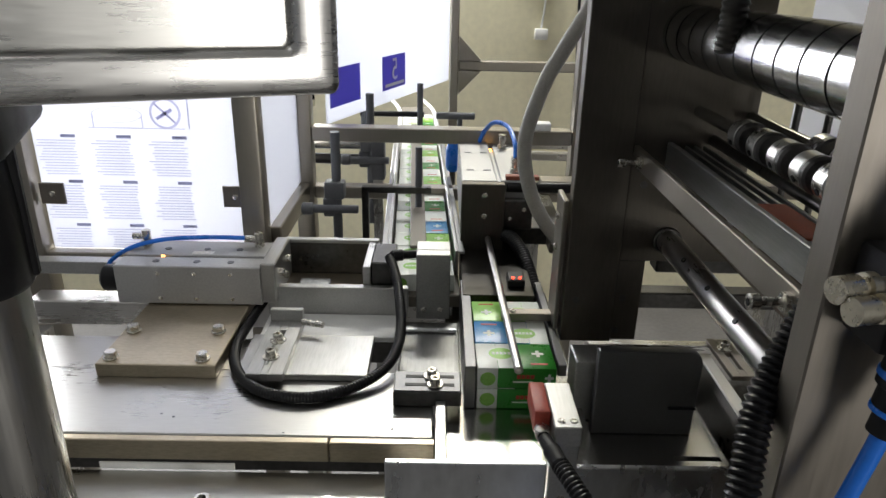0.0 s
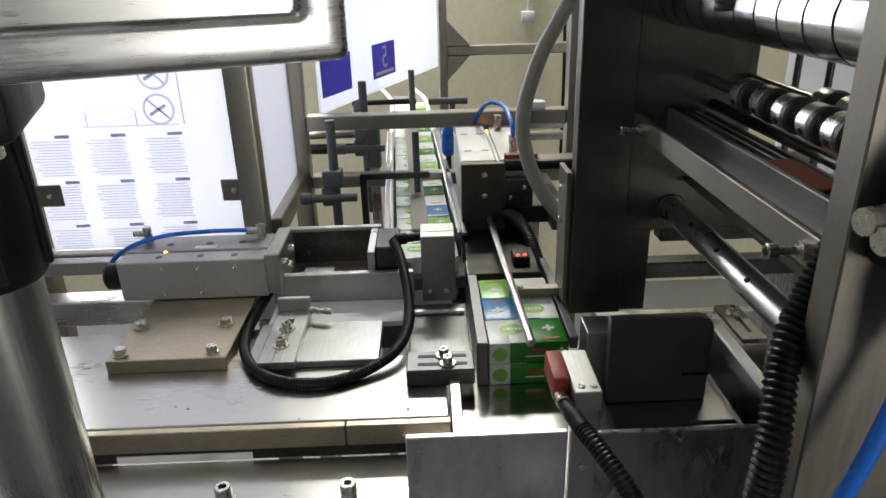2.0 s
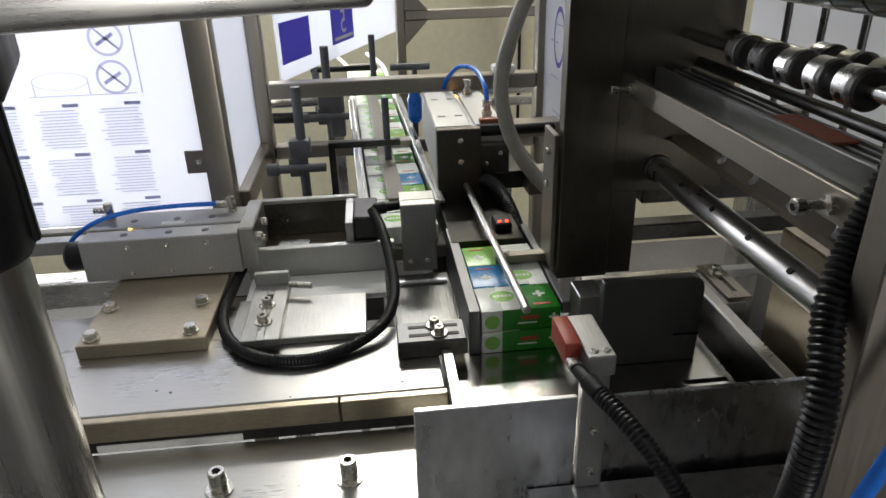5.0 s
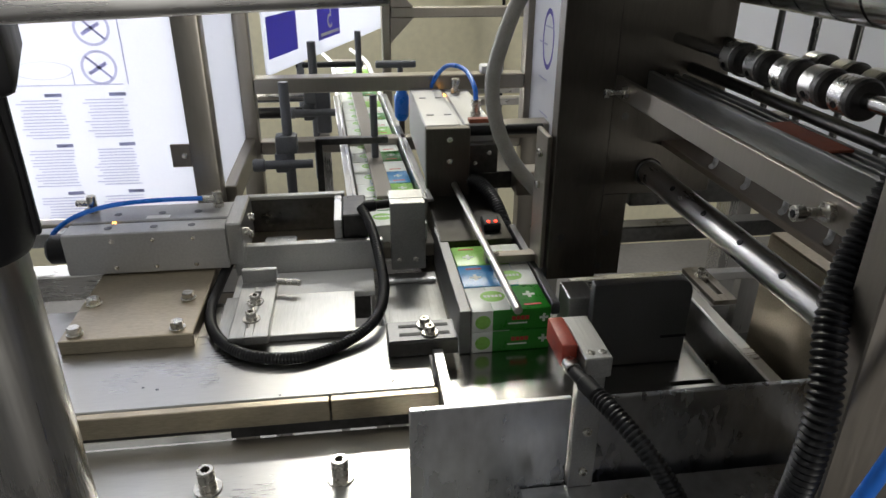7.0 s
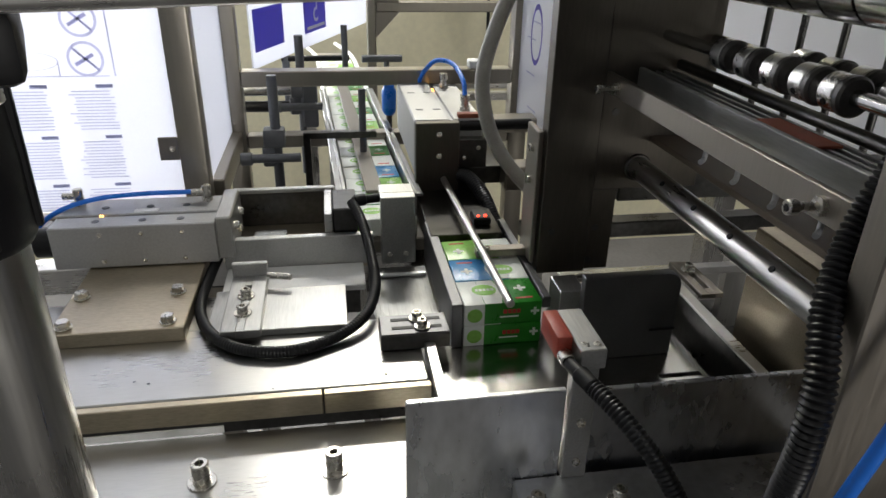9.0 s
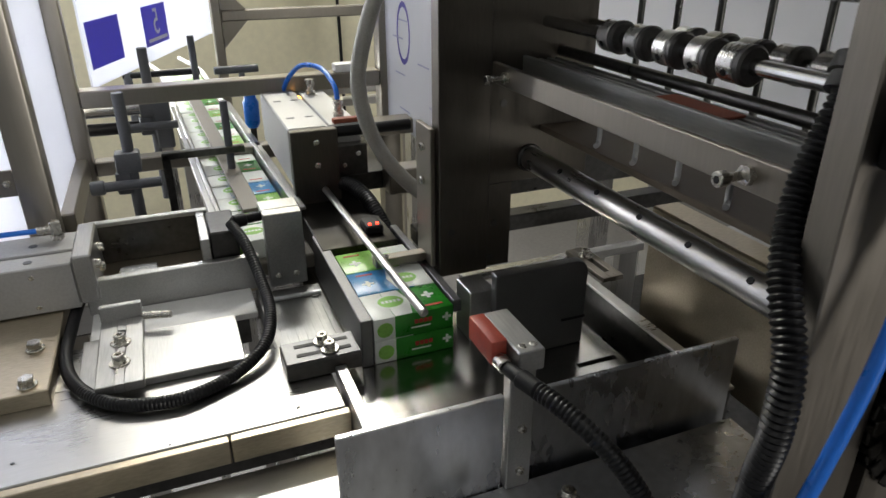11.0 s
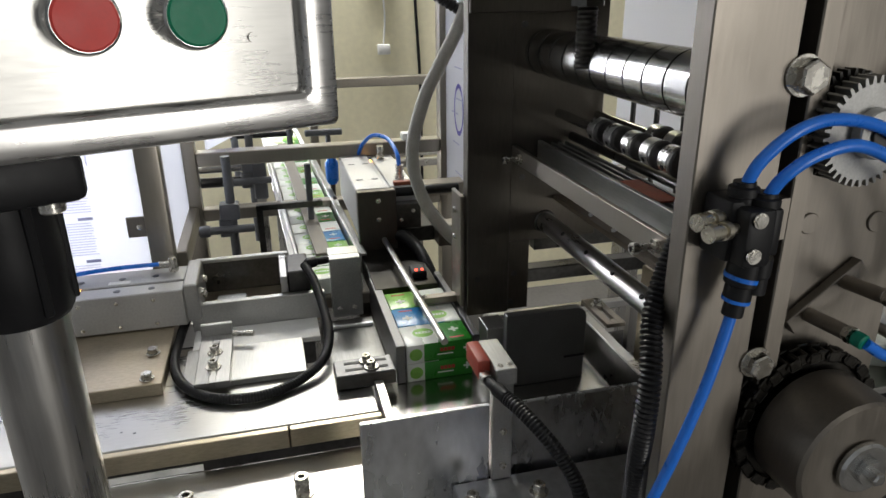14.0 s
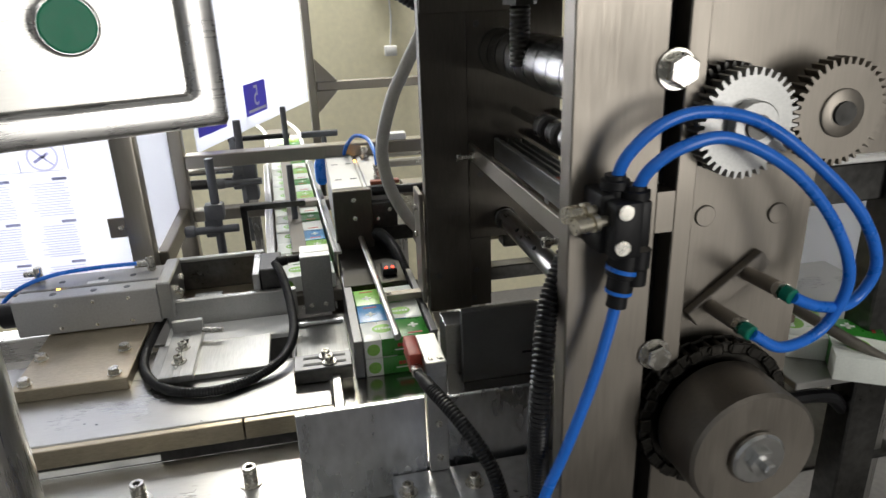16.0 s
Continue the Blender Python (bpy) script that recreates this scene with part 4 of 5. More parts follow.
def valve():
    t = thing("air_valve", (0.207, 0.257, 1.17), "black pneumatic valve with blue air tubes", "air valve")
    bm = box(B(), 0.183, 0.213, 0.246, 0.2765, 1.206, 1.248, 0.003, 2)
    box(bm, 0.187, 0.208, 0.233, 0.260, 1.206, 1.245, 0.003, 2)
    box(bm, 0.205, 0.215, 0.236, 0.252, 1.212, 1.244, 0.002, 2)
    body = part("body", bm, BLACK, t)
    for x, y, z in ((0.196, 0.254, 1.247), (0.207, 0.246, 1.241)):
        b = lathe(B(), (x, y, z - 0.006), (x, y, z + 0.012), [(0.0085, 0), (0.0085, 0.45), (0.0098, 0.5), (0.0098, 0.8), (0.0075, 0.85), (0.0072, 1)], 22)
        part("push_fitting", b, BLACK, body)
    b = lathe(B(), (0.2075, 0.255, 1.203), (0.2025, 0.255, 1.162), [(0.0115, 0), (0.0115, 0.42), (0.0095, 0.45), (0.0095, 0.72), (0.0072, 0.76), (0.0074, 1)], 22)
    part("lower_fitting", b, BLACK, body)
    b = lathe(B(), (0.2062, 0.255, 1.192), (0.2056, 0.255, 1.189), [(0.0121, 0), (0.0121, 1)], 22)
    part("blue_ring", b, BLUE, body, "blue release ring")
    b = lathe(B(), (0.2040, 0.255, 1.175), (0.2036, 0.255, 1.1725), [(0.0098, 0), (0.0098, 1)], 22)
    part("blue_ring", b, BLUE, body, "blue release ring")
    b = lathe(B(), (0.2145, 0.251, 1.206), (0.2135, 0.251, 1.18), [(0.0088, 0), (0.0088, 0.5), (0.0078, 0.55), (0.0078, 1)], 20)
    part("lower_fitting", b, BLACK, body)
    for x, z in ((0.1945, 1.239), (0.1935, 1.215)):
        b = B()
        rod(b, (x, 0.2325, z), (x, 0.2305, z), 0.0042, 6)
        rod(b, (x, 0.2328, z), (x, 0.2312, z), 0.0052, 20)
        part("screw", b, ZINC, body)
    for p, q in (((0.185, 0.254, 1.236), (0.159, 0.247, 1.236)), ((0.187, 0.244, 1.231), (0.162, 0.238, 1.231))):
        b = lathe(B(), p, q, [(0.0035, 0), (0.0035, 0.3), (0.0062, 0.32), (0.0062, 0.48), (0.0042, 0.5), (0.0042, 0.6), (0.0058, 0.62), (0.0058, 1)], 18)
        part("adjusting_screw", b, BRASS, t, "plated flow adjusting screw")
    y = 0.246
    a = [(0.196, 0.254, 1.253), (0.202, 0.250, 1.272), (0.222, y, 1.291), (0.252, y, 1.297), (0.294, y, 1.287), (0.337, y - 0.004, 1.257), (0.377, y - 0.008, 1.218), (0.398, y - 0.008, 1.177), (0.385, y - 0.006, 1.148), (0.350, 0.231, 1.153), (0.326, 0.2302, 1.1635)]
    part("air_tube", hose(B(), a, 0.0042, 14), BLUE, t, "blue polyurethane air tube")
    a = [(0.207, 0.246, 1.247), (0.213, y - 0.006, 1.264), (0.233, y - 0.010, 1.278), (0.265, y - 0.012, 1.281), (0.312, y - 0.014, 1.256), (0.350, y - 0.016, 1.215), (0.369, y - 0.016, 1.172), (0.358, y - 0.012, 1.133), (0.322, 0.229, 1.125), (0.297, 0.2302, 1.1385)]
    part("air_tube", hose(B(), a, 0.0042, 14), BLUE, t, "blue polyurethane air tube")
    a = [(0.2025, 0.255, 1.165), (0.198, 0.254, 1.145), (0.186, 0.251, 1.105), (0.168, 0.249, 1.055), (0.149, 0.248, 1.008), (0.13, 0.248, 0.95), (0.12, 0.25, 0.88), (0.118, 0.26, 0.75)]
    part("air_tube", hose(B(), a, 0.0042, 14), BLUE, t, "blue polyurethane air tube")
    return t


def big_conduit():
    t = thing("wide_conduit", (0.15, 0.28, 0.6), "wide black corrugated conduit beside the post", "conduit")
    pts = [(0.22, 0.324, 1.235), (0.20, 0.320, 1.20), (0.186, 0.314, 1.175), (0.167, 0.296, 1.145), (0.155, 0.272, 1.11), (0.151, 0.267, 1.07), (0.153, 0.273, 1.03), (0.156, 0.278, 0.97), (0.156, 0.282, 0.85), (0.156, 0.285, 0.6)]
    part("hose", hose(B(), pts, 0.0088, 18, rib=0.0019, every=0.0040), RUBBER, t)
    b = lathe(B(), (0.216, 0.3235, 1.228), (0.228, 0.326, 1.25), [(0.0125, 0), (0.0125, 0.35), (0.0145, 0.38), (0.0145, 0.75), (0.009, 0.8), (0.009, 1)], 20)
    part("gland", b, BLACK, t, "black cable gland")
    return t


# ---- pusher over the soap ----
def top_cylinder():
    t = thing("guided_cylinder", (0.1, 1.17, 0.9), "grey aluminium guided cylinder pointing along the channel", "air cylinder")
    bm = box(B(), 0.036, 0.093, 1.0365, 1.31, 0.965, 1.050, 0.002)
    box(bm, 0.099, 0.146, 1.05, 1.31, 0.965, 1.047, 0.002)
    box(bm, 0.092, 0.100, 1.055, 1.309, 0.965, 1.044)
    body = part("body", bm, ALU, t, "anodised body with a sensor groove")
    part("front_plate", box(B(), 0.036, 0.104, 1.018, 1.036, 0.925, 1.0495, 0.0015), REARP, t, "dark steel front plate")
    part("leg", box(B(), 0.036, 0.052, 1.019, 1.035, 0.884, 0.9245, 0.001), SLAB, t)
    sb = part("side_block", box(B(), 0.1045, 0.150, 1.030, 1.049, 0.972, 1.020, 0.0015), DARK, t, "dark steel side block")
    for x, z in ((0.114, 0.990), (0.136, 1.006)):
        cap_screw(sb, (x, 1.0298, z), (0, -1, 0), 0.007, 0.002, False, "screw")
    for x, z in ((0.072, 1.032), (0.072, 0.998)):
        cap_screw(t, (x, 1.0178, z), (0, -1, 0), 0.009, 0.002, False, "screw")
    for x, y in ((0.052, 1.10), (0.052, 1.22), (0.080, 1.10), (0.080, 1.22)):
        part("counterbore", box(B(), x - 0.006, x + 0.006, y - 0.0035, y + 0.0035, 1.0502, 1.0506, 0.0001), GREYP, body)
    b = lathe(B(), (0.126, 1.10, 1.047), (0.126, 1.10, 1.073), [(0.0085, 0), (0.0085, 0.3), (0.0065, 0.32), (0.0065, 0.6), (0.0078, 0.62), (0.0078, 1)], 18)
    part("air_fitting", b, ZINC, t)
    b = lathe(B(), (0.118, 1.27, 1.047), (0.118, 1.27, 1.073), [(0.0085, 0), (0.0085, 0.3), (0.0065, 0.32), (0.0065, 0.6), (0.0078, 0.62), (0.0078, 1)], 18)
    part("air_fitting", b, ZINC, t)
    part("air_tube", hose(B(), [(0.126, 1.10, 1.072), (0.125, 1.115, 1.092), (0.118, 1.17, 1.108), (0.100, 1.23, 1.104), (0.086, 1.27, 1.082), (0.078, 1.30, 1.055), (0.074, 1.315, 1.03)], 0.004), BLUE, t, "blue polyurethane air tube")
    b = B()
    rod(b, (0.0955, 1.262, 1.0448), (0.0955, 1.256, 1.0448), 0.003, 10)
    part("switch_led", b, AMBER_LED, body, "glowing amber switch light")
    part("carriage", box(B(), 0.107, 0.160, 1.052, 1.066, 1.0472, 1.054, 0.001), RUST, t, "red-brown carriage bar")
    b = B()
    rod(b, (0.108, 1.052, 1.036), (0.225, 1.052, 1.036), 0.0085, 16, 0.001)
    part("cable_sleeve", b, RUBBER, t, "black cable sleeve")
    part("bracket", box(B(), 0.10, 0.21, 1.06, 1.28, 0.935, 0.9645, 0.001), DARK, t)
    part("stand", box(B(), 0.11, 0.19, 1.2, 1.28, 0.0, 0.935), STEEL_Z, t)
    return t


def push_rod():
    t = thing("hold_down_rod", (0.09, 0.80, 0.95), "bright hold-down rod on a bracket arm over the soap", "rod")
    b = B()
    rod(b, (0.0795, 1.017, 0.961), (0.0885, 0.622, 0.9625), 0.0048, 18, 0.0015)
    part("rod", b, TUBE, t)
    bm = box(B(), 0.083, 0.157, 0.772, 0.787, 0.943, 0.9535, 0.0008)
    part("arm", bm, PLATE, t)
    cap_screw(t, (0.0975, 0.7785, 0.9537), d=0.008, h=0.002, washer=False, name="screw")
    part("upright", box(B(), 0.1455, 0.1515, 0.7525, 0.80, 0.943, 1.110, 0.001), PLATE, t)
    for z in (1.045, 1.085):
        cap_screw(t, (0.1453, 0.775, z), (-1, 0, 0), 0.009, 0.004, False, "screw")
    return t


def grey_conduit():
    t = thing("grey_conduit", (0.16, 0.95, 0.9), "grey flexible conduit hanging beside the side plate", "conduit")
    pts = [(0.235, 0.95, 1.45), (0.208, 0.95, 1.344), (0.166, 0.95, 1.262), (0.142, 0.95, 1.215), (0.121, 0.95, 1.14), (0.127, 0.95, 1.08), (0.150, 0.95, 1.025), (0.185, 0.95, 0.98), (0.215, 0.95, 0.955), (0.26, 0.96, 0.935)]
    part("hose", hose(B(), pts, 0.0105, 16), GREYHOSE, t)
    b = box(B(), 0.199, 0.222, 0.935, 0.955, 1.355, 1.372, 0.002)
    part("hose_clip", b, WHITE, t, "pale hose clip")
    pts = [(0.05, 0.98, 1.44), (0.10, 0.975, 1.41), (0.15, 0.97, 1.378), (0.195, 0.965, 1.35), (0.24, 0.96, 1.325)]
    part("energy_hose", hose(B(), pts, 0.0095, 12, rib=0.002, every=0.007), RUBBER, t, "black ribbed hose")
    pts = [(0.09, 1.05, 0.93), (0.11, 1.02, 0.965), (0.13, 0.97, 0.955), (0.145, 0.92, 0.915), (0.15, 0.89, 0.88)]
    part("dark_hose", hose(B(), pts, 0.011, 14, rib=0.001, every=0.004), RUBBER, t, "black corrugated hose")
    return t


# ---- guard frames and film-covered sheets ----
def square_tube(bm, p, q, w=0.036):
    lo = [min(a, b) for a, b in zip(p, q)]
    hi = [max(a, b) for a, b in zip(p, q)]
    for i in range(3):
        if hi[i] - lo[i] < 1e-6:
            lo[i], hi[i] = lo[i] - w / 2, hi[i] + w / 2
    return box(bm, lo[0], hi[0], lo[1], hi[1], lo[2], hi[2], 0.003, 2)


def guard_frame():
    t = thing("safety_guard", (0, 1.15, 0), "square steel tube guard frame round the machine", "frame")
    for x, y in ((-0.287, 1.02), (-0.265, 1.318), (0.273, 1.318), (-0.64, 1.02)):
        part("post", square_tube(B(), (x, y, 0.0), (x, y, 1.9)), GUARD, t)
    part("cross_bar", box(B(), -0.2465, 0.2545, 1.30, 1.336, 1.046, 1.074, 0.002), GUARD, t)
    part("bottom_rail", box(B(), -0.290, -0.254, 1.039, 1.2995, 0.93, 0.965, 0.002), GUARD, t)
    part("bottom_rail", box(B(), -0.621, -0.306, 1.005, 1.038, 0.905, 0.928, 0.002), GUARD, t)
    part("low_rail", box(B(), -0.2465, 0.2545, 1.305, 1.335, 0.93, 0.955, 0.002), GUARD, t)
    return t


def latch_tab(at):
    x, y, z = at
    t = thing("sheet_clip", (x, y, z - 0.02), "small steel clip holding the guard sheet", "clip", "sheet clips")
    part("tab", box(B(), x - 0.019, x + 0.019, y - 0.004, y, z - 0.017, z + 0.017, 0.001), PLATE, t)
    cap_screw(t, (x, y - 0.004, z), (0, -1, 0), 0.009, 0.003, False, "screw")
    return t


def print_block(bm, x0, x1, z, rows, y, rng, h=0.0022, pitch=0.0048):
    for i in range(rows):
        a = x0 + (x1 - x0) * rng.random() * 0.18
        box(bm, a, x1 - 0.006 * rng.random(), y - 0.0004, y, z - i * pitch - h * 0.75, z - i * pitch)


def guard_sheet_front():
    t = thing("guard_sheet", (-0.46, 1.03, 0.93), "white film-covered guard sheet with violet printing", "guard sheet", "guard sheets")
    part("sheet", box(B(), -0.618, -0.309, 1.026, 1.030, 0.929, 1.60), FILM, t)
    rng = random.Random(4)
    lines = B()
    y = 1.0258
    for c in range(3):
        x1 = -0.553 + c * 0.0845
        for r in range(3):
            z = 1.109 - r * 0.0715
            part("heading_bar", box(B(), x1 - 0.022, x1, y - 0.0004, y, z, z + 0.0048), PRINT_H, t, "slate-coloured heading bar")
            print_block(lines, x1 - 0.062, x1, z - 0.004, 13, y, rng, 0.0016, 0.0044)
    tagged(part("printing", lines, PRINT_S, t, "grey-violet unreadable text lines"), kind="stuff")
    # ring signs with a stroke, and a basin outline
    for z in (1.148, 1.20):
        b = B()
        ring(b, (-0.412, y, z), 0.0235, 0.0035)
        m = Matrix.Translation((-0.412, y - 0.0002, z)) @ Matrix.Rotation(radians(45), 4, "Y")
        box(b, -0.022, 0.022, -0.0002, 0.0002, -0.0014, 0.0014, 0, 1, m)
        m = Matrix.Translation((-0.412, y - 0.0002, z)) @ Matrix.Rotation(radians(-30), 4, "Y")
        box(b, -0.016, 0.012, -0.0002, 0.0002, -0.0024, 0.0024, 0, 1, m)
        part("ring_sign", b, PRINT_S, t, "round crossed-out sign")
    b = B()
    ring(b, (-0.485, y, 1.145), 0.038, 0.0012, 0.32)
    for s in (-1, 1):
        box(b, -0.485 + s * 0.037 - 0.0006, -0.485 + s * 0.037 + 0.0006, y - 0.0004, y, 1.125, 1.145)
    box(b, -0.53, -0.385, y - 0.0004, y, 1.1245, 1.1255)
    box(b, -0.3785, -0.377, y - 0.0004, y, 1.125, 1.24)
    part("line_drawing", b, PRINT_S, t, "thin line drawing")
    return t


def ring(bm, c, r, w, squash=1.0, seg=40):
    a = [bm.verts.new((c[0] + (r - w) * math.cos(2 * math.pi * i / seg), c[1] - 0.0003, c[2] + squash * (r - w) * math.sin(2 * math.pi * i / seg))) for i in range(seg)]
    b = [bm.verts.new((c[0] + r * math.cos(2 * math.pi * i / seg), c[1] - 0.0003, c[2] + squash * r * math.sin(2 * math.pi * i / seg))) for i in range(seg)]
    for i in range(seg):
        j = (i + 1) % seg
        bm.faces.new((a[i], a[j], b[j], b[i]))


def guard_sheets():
    guard_sheet_front()
    t = thing("guard_sheet", (-0.25, 1.16, 0.96), "clear guard sheet with scuffed white film", "guard sheet", "guard sheets")
    part("sheet", box(B(), -0.274, -0.271, 1.04, 1.299, 0.966, 1.60), FILM, t)
    # door sheet standing ajar far behind
    p, q = Vector((-0.235, 1.42, 0)), Vector((0.022, 2.10, 0))
    d = q - p
    m = Matrix.Translation(p) @ Matrix.Rotation(math.atan2(d.y, d.x), 4, "Z")
    t = thing("guard_sheet", m @ Matrix.Translation((0.3, 0, 1.05)), "white film-covered guard door standing ajar", "guard sheet", "guard sheets")
    n = d.length
    part("sheet", box(B(), 0, n, -0.002, 0.002, 1.055, 1.75, 0, 1, m), FILM, t)
    for a, b2 in ((0.012, 0.15), (0.265, 0.40)):
        part("print_block", box(B(), a, b2, -0.0026, -0.0022, 1.085, 1.165, 0, 1, m), PRINT, t, "indigo printed block")
    fc = bpy.data.curves.new("numeral", "FONT")
    fc.body, fc.size, fc.extrude, fc.align_x = "5", 0.075, 0.0002, "CENTER"
    o = new("numeral", fc)
    bpy.context.view_layer.update()
    me = bpy.data.meshes.new_from_object(o.evaluated_get(bpy.context.evaluated_depsgraph_get()))
    bpy.data.objects.remove(o)
    b = B()
    b.from_mesh(me)
    b.transform(m @ Matrix.Translation((0.335, -0.0032, 1.106)) @ Matrix.Rotation(radians(90), 4, "X") @ Matrix.Diagonal((-1, 1, 1, 1)))
    part("numeral", b, WHITE, t, "white mirrored numeral")
    b = B()
    box(b, 0.28, 0.39, -0.0034, -0.0030, 1.092, 1.099, 0, 1, m)
    part("print_bar", b, WHITE, t)
    # beside the rear post
    t = thing("guard_sheet", (0.27, 1.1, 1.0), "white film-covered guard sheet with violet oval", "guard sheet", "guard sheets")
    part("sheet", box(B(), 0.268, 0.271, 0.99, 1.299, 0.985, 1.62), FILM, t)
    b = B()
    ring(b, (0, 0, 0), 0.034, 0.006, 1.5)
    b.transform(Matrix.Translation((0.2676, 1.2, 1.15)) @ Matrix.Rotation(radians(90), 4, "Z"))
    part("oval_mark", b, PRINT, t, "indigo oval mark")
    b = B()
    rng = random.Random(8)
    for i in range(16):
        y = 1.27 - 0.2 * rng.random()
        z = 1.02 + 0.030 * i
        box(b, 0.2674, 0.2679, y - 0.05, y, z, z + 0.002)
    tagged(part("printing", b, PRINT_S, t), kind="stuff")
    # far side of the feed module
    t = thing("guard_sheet", (0.72, 0.75, 0.95), "white film-covered side guard sheet", "guard sheet", "guard sheets")
    part("sheet", box(B(), 0.72, 0.724, 0.30, 1.40, 0.95, 1.70), FILM, t)
    b = box(B(), 0.7192, 0.7196, 0.86, 0.93, 1.22, 1.27)
    part("print_block", b, PRINT, t)


def far_frame():
    t = thing("far_safety_guard", (0.2, 2.1, 0), "far steel guard frame with gusset plates", "frame")
    part("post", box(B(), 0.026, 0.052, 2.10, 2.14, 0, 1.9, 0.003), GUARD, t)
    part("post", box(B(), 0.56, 0.60, 2.10, 2.14, 0, 1.9, 0.003), GUARD, t)
    part("cross_bar", box(B(), 0.053, 0.56, 2.105, 2.135, 1.082, 1.112, 0.003), GUARD, t)
    for s in (1, -1):
        b = B()
        z = 1.112 if s > 0 else 1.082
        v = [b.verts.new(p) for p in ((0.053, 2.104, z), (0.12, 2.104, z), (0.053, 2.104, z + s * 0.07), (0.053, 2.134, z), (0.12, 2.134, z), (0.053, 2.134, z + s * 0.07))]
        for f in ((0, 1, 2), (3, 5, 4), (0, 3, 4, 1), (1, 4, 5, 2), (2, 5, 3, 0)):
            b.faces.new([v[i] for i in f])
        part("gusset", b, GUARD, t)
    return t


def wall_box():
    t = thing("junction_box", (0.35, 2.74, 1.1), "small white wall socket with a hanging cord", "socket")
    part("socket", box(B(), 0.315, 0.435, 2.715, 2.749, 1.365, 1.46, 0.005, 2), WHITE, t)
    part("cord", hose(B(), [(0.385, 2.735, 1.365), (0.388, 2.73, 1.26), (0.380, 2.735, 1.165)], 0.004, 8), WHITE, t)
    part("cord_plug", box(B(), 0.355, 0.405, 2.715, 2.745, 1.125, 1.165, 0.004, 2), WHITE, t)
    part("black_cord", hose(B(), [(0.52, 2.742, 1.9), (0.515, 2.742, 1.4), (0.53, 2.742, 1.0), (0.53, 2.742, 0.5)], 0.006, 8), BLACK, t)
    return t


# ---- operator panel on its column ----
def operator_panel():
    m = Matrix.Translation((-0.0505, 0.352, 1.292)) @ Matrix.Rotation(radians(20.5), 4, "Z")
    t = thing("operator_panel", m, "stainless operator panel with red and green push buttons", "control panel")
    W, H, R = 0.36, 0.30, 0.0235
    bm = B()

    def loop(inset, y, rad):
        out = []
        for cx, cz, a0 in ((-inset - rad, inset + rad, -90), (-inset - rad, H - inset - rad, 0), (-W + inset + rad, H - inset - rad, 90), (-W + inset + rad, inset + rad, 180)):
            for k in range(7):
                a = radians(a0 + k * 15)
                out.append(bm.verts.new((cx + rad * math.cos(a), y, cz + rad * math.sin(a))))
        return out

    rings = [loop(0, 0.07, 0.005), loop(0, 0.004, 0.005), loop(0.0012, 0.0012, 0.0045), loop(0.004, 0, 0.004), loop(R - 0.005, 0, 0.006), loop(R - 0.0015, 0.0015, 0.005), loop(R, 0.005, 0.004), loop(R, 0.0105, 0.004)]
    for p, q in zip(rings, rings[1:]):
        for i in range(28):
            bm.faces.new((p[i], p[(i + 1) % 28], q[(i + 1) % 28], q[i]))
    bm.faces.new(rings[0][::-1])
    part("bezel", bm, STEEL_X, t, "brushed raised bezel", local=True, angle=50)
    part("face", box(B(), -W + 0.01, -R + 0.004, 0.010, 0.066, 0.015, H - 0.015, 0.001), SHEET, t, "bright panel face", local=True)
    for x, mt in ((-0.090, BTN_G), (-0.1465, BTN_R), (-0.203, BTN_G)):
        z = 0.072
        b = lathe(B(), (x, 0.0098, z), (x, -0.012, z), [(0.0190, 0), (0.0190, 0.7), (0.0178, 0.95), (0.0165, 1)], 36)
        p = part("button_bezel", b, CHROME, t, "bright metal bezel", local=True)
        b = lathe(B(), (x, -0.0119, z), (x, -0.0145, z), [(0.0162, 0), (0.0162, 0.6), (0.015, 1)], 36)
        part("button_cap", b, mt, p, "round push button cap", local=True)
    b = B()
    rod(b, (-0.052, 0.0098, 0.058), (-0.052, 0.008, 0.058), 0.003, 12)
    part("rivet", b, SHEET, t, local=True)
    return t


def panel_column():
    t = thing("panel_column", (-0.2735, 0.367, 0.858), "round stainless column with a black bracket head", "column")
    b = B()
    rod(b, (-0.2735, 0.367, 0.8582), (-0.2735, 0.367, 1.19), 0.0277, 40)
    part("column_tube", b, STEEL_Z, t)
    b = lathe(B(), (-0.2735, 0.367, 1.172), (-0.2735, 0.367, 1.262), [(0.031, 0), (0.0335, 0.05), (0.034, 0.5), (0.032, 1)], 36)
    for k in range(6):
        m = Matrix.Translation((-0.2735, 0.367, 0)) @ Matrix.Rotation(radians(60 * k + 15), 4, "Z")
        box(b, 0.03, 0.0365, -0.003, 0.003, 1.178, 1.262, 0.001, 1, m)
    part("clamp_sleeve", b, BLACK, t, "black ribbed clamp sleeve")
    m = Matrix.Translation((-0.050, 0.351, 0)) @ Matrix.Rotation(radians(20.5), 4, "Z")
    part("bracket_head", box(B(), -0.285, -0.157, 0.018, 0.14, 1.2622, 1.2922, 0.006, 2, m), BLACK, t, "black cast bracket head")
    v = m @ Vector((-0.176, 0.045, 1.2622))
    cap_screw(t, v, (0, 0, -1), 0.016, 0.010, False, "screw")
    return t


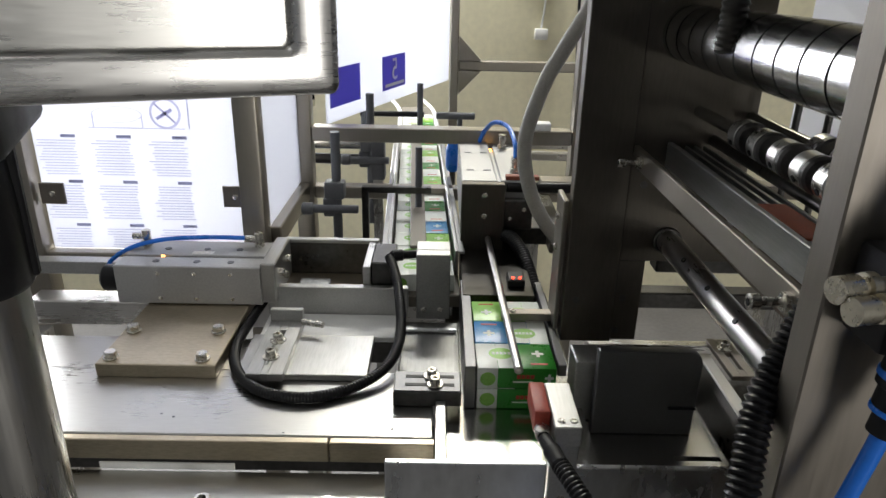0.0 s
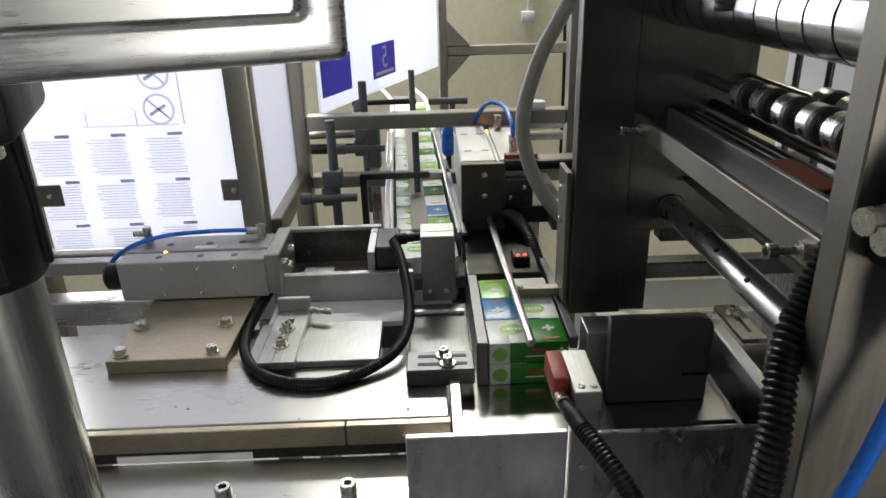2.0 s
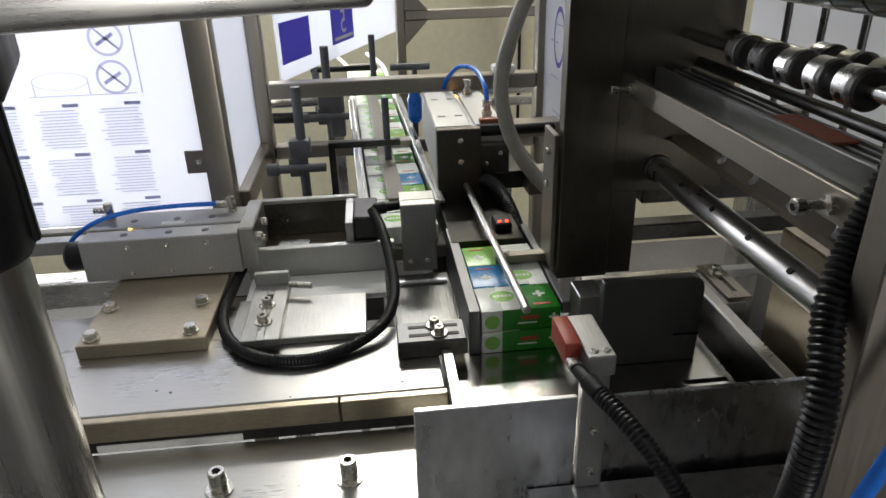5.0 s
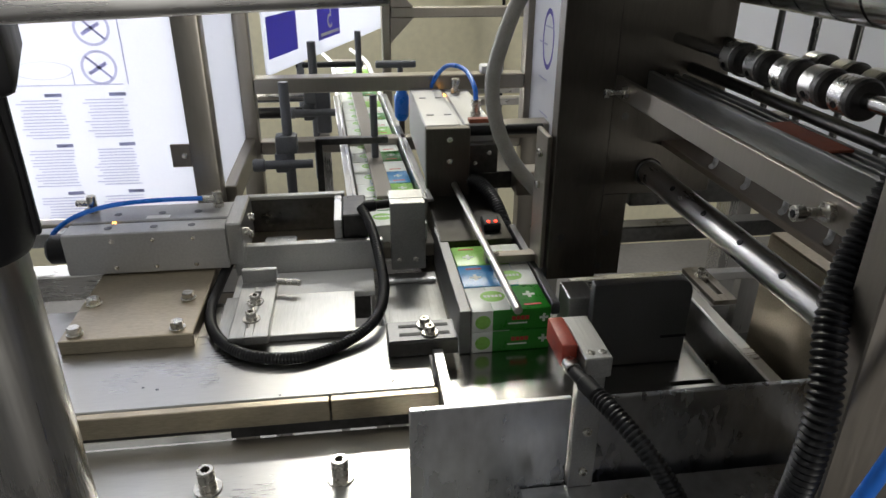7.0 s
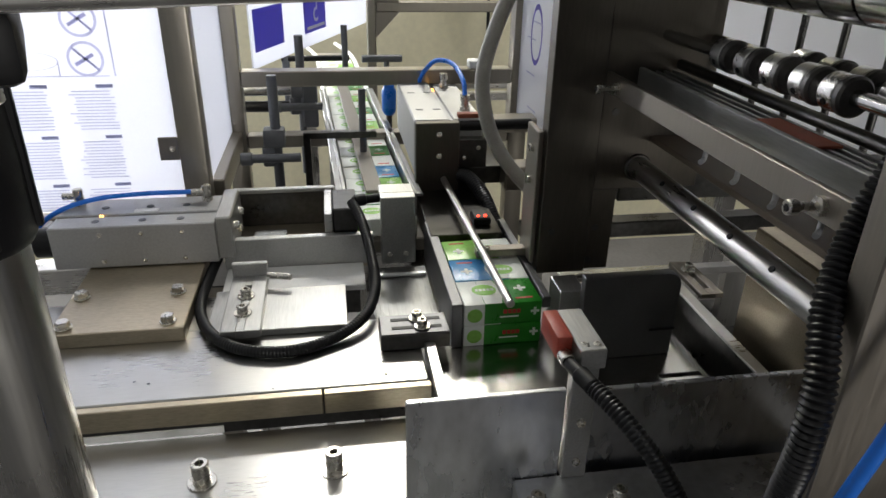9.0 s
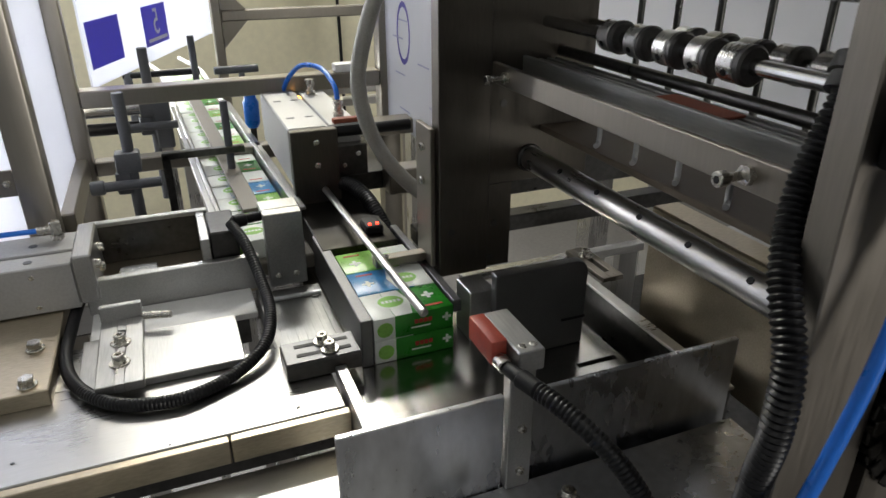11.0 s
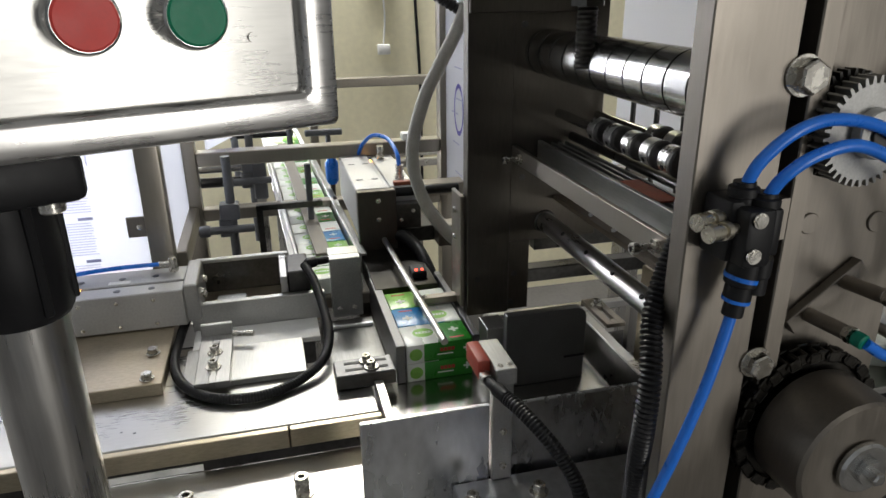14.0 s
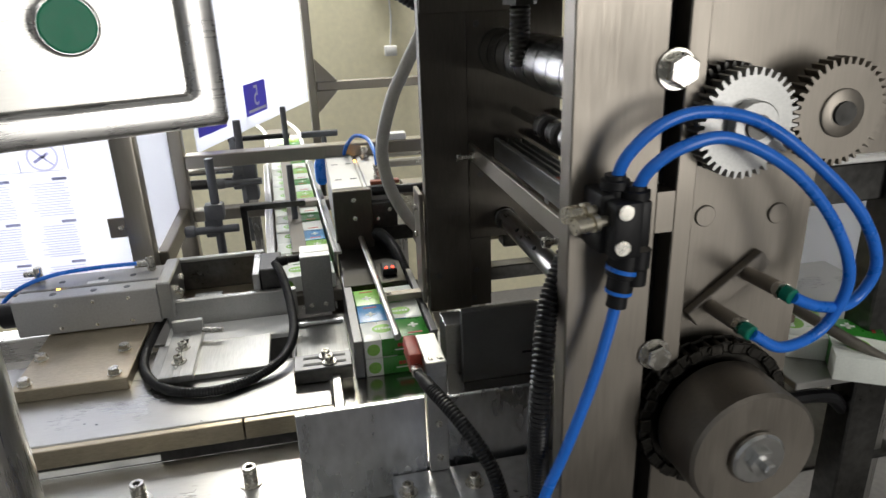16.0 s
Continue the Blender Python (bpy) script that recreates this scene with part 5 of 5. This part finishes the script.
def rear_clutter():
    """Rollers, rails and cables seen past the conveyor."""
    t = thing("cross_roller", (-0.16, 1.42, 0.97), "bright cross roller over a black hose", "roller")
    b = B()
    rod(b, (-0.30, 1.43, 1.015), (-0.12, 1.43, 1.015), 0.014, 22, 0.001)
    part("roller", b, CHROME, t)
    part("black_hose", hose(B(), [(-0.32, 1.42, 0.985), (-0.24, 1.42, 0.982), (-0.12, 1.425, 0.98)], 0.011, 12), RUBBER, t)
    part("end_block", box(B(), -0.145, -0.115, 1.405, 1.445, 0.94, 1.04, 0.003), GREYP, t)
    part("post", box(B(), -0.14, -0.12, 1.41, 1.43, 0, 0.94), STEEL_Z, t)
    t = thing("lower_rails", (-0.17, 1.1, 0.0), "dark steel rails under the conveyor", "rails")
    part("rail", box(B(), -0.27, -0.09, 1.10, 1.13, 0.875, 0.90, 0.002), DARK, t)
    part("rail", box(B(), -0.27, -0.09, 1.18, 1.20, 0.86, 0.88, 0.002), STEEL_X, t)
    part("rail", box(B(), -0.27, -0.09, 1.03, 1.06, 0.84, 0.87, 0.002), DARK, t)
    part("slab", box(B(), -0.30, -0.08, 1.0, 1.28, 0.80, 0.815, 0.002), DARK, t)
    part("leg", box(B(), -0.25, -0.22, 1.10, 1.13, 0, 0.80), STEEL_Z, t)
    t = thing("rear_bars", (0.26, 1.5, 0.0), "stack of bright cross bars behind the cylinder", "bars")
    for z in (0.968, 0.994, 1.02):
        part("bar", box(B(), 0.17, 0.42, 1.49, 1.515, z, z + 0.016, 0.002), STEEL_X, t)
    part("post", box(B(), 0.38, 0.42, 1.50, 1.54, 0, 0.968), STEEL_Z, t)
    t = thing("blue_air_filter", (0.028, 1.40, 0.94), "small blue plastic air filter bowl beside the conveyor", "air filter")
    part("bowl", lathe(B(), (0.028, 1.40, 0.965), (0.028, 1.40, 1.035), [(0.009, 0), (0.014, 0.12), (0.015, 0.7), (0.011, 0.8), (0.011, 1)], 20), BLUE, t)
    part("stem", rod(B(), (0.028, 1.40, 0.0), (0.028, 1.40, 0.9648), 0.006, 12), DARK, t)
    t = thing("cable_clip", (0.193, 1.318, 1.074), "small white plastic clip on the cross bar", "clip")
    part("clip", box(B(), 0.172, 0.214, 1.302, 1.33, 1.0742, 1.089, 0.003, 2), WHITE, t)


def outfeed_side():
    """The neighbouring outfeed seen past the feed module."""
    t = thing("outfeed_table", (0.56, 0.45, 0.0), "bright outfeed table with a side rail and beam", "table")
    part("top", box(B(), 0.45, 0.70, 0.352, 0.62, 0.990, 0.998, 0.001), SHEET, t)
    part("leg", box(B(), 0.64, 0.68, 0.45, 0.49, 0, 0.99), STEEL_Z, t)
    b = B()
    rod(b, (0.44, 0.50, 1.075), (0.56, 0.28, 1.005), 0.006, 14)
    part("side_rod", b, PLATE, t)
    part("post", box(B(), 0.555, 0.60, 0.385, 0.42, 0.0, 1.25, 0.002), DARK, t, "dark upright post")
    part("block", box(B(), 0.46, 0.55, 0.50, 0.58, 1.06, 1.09, 0.002), MILD, t)
    part("cross_beam", box(B(), 0.43, 0.62, 0.40, 0.46, 1.165, 1.205, 0.002), DARK, t, "dark steel cross beam")
    part("beam_cap", box(B(), 0.43, 0.62, 0.398, 0.462, 1.2052, 1.212, 0.002), WHITE, t, "pale beam cap")
    part("beam_post", box(B(), 0.44, 0.462, 0.42, 0.44, 0.9982, 1.165, 0.002), PLATE, t)
    part("block_stem", box(B(), 0.50, 0.52, 0.53, 0.55, 0.998, 1.06), DARK, t)
    for i, (x, y) in enumerate(((0.505, 0.435), (0.535, 0.375))):
        c = soap_carton("soap_carton", GREEN if i else LIME, "green and white soap carton on the outfeed")
        c.matrix_basis = pose(x, y, 0.9985, 0, 0, 60)
    part("cable", hose(B(), [(0.36, 0.36, 0.93), (0.44, 0.38, 0.955), (0.52, 0.39, 0.95), (0.56, 0.40, 0.92)], 0.008, 10), RUBBER, t, "black cable")


for f in (front_gate, sensor_post, right_tray, cross_rail, rear_rails, feed_module, drive_side, pin_bar, valve, big_conduit, top_cylinder, push_rod, grey_conduit,
          guard_frame, guard_sheets, far_frame, wall_box, operator_panel, panel_column, rear_clutter, outfeed_side):
    f()
latch_tab((-0.316, 1.02, 1.022))
latch_tab((-0.599, 1.02, 1.022))
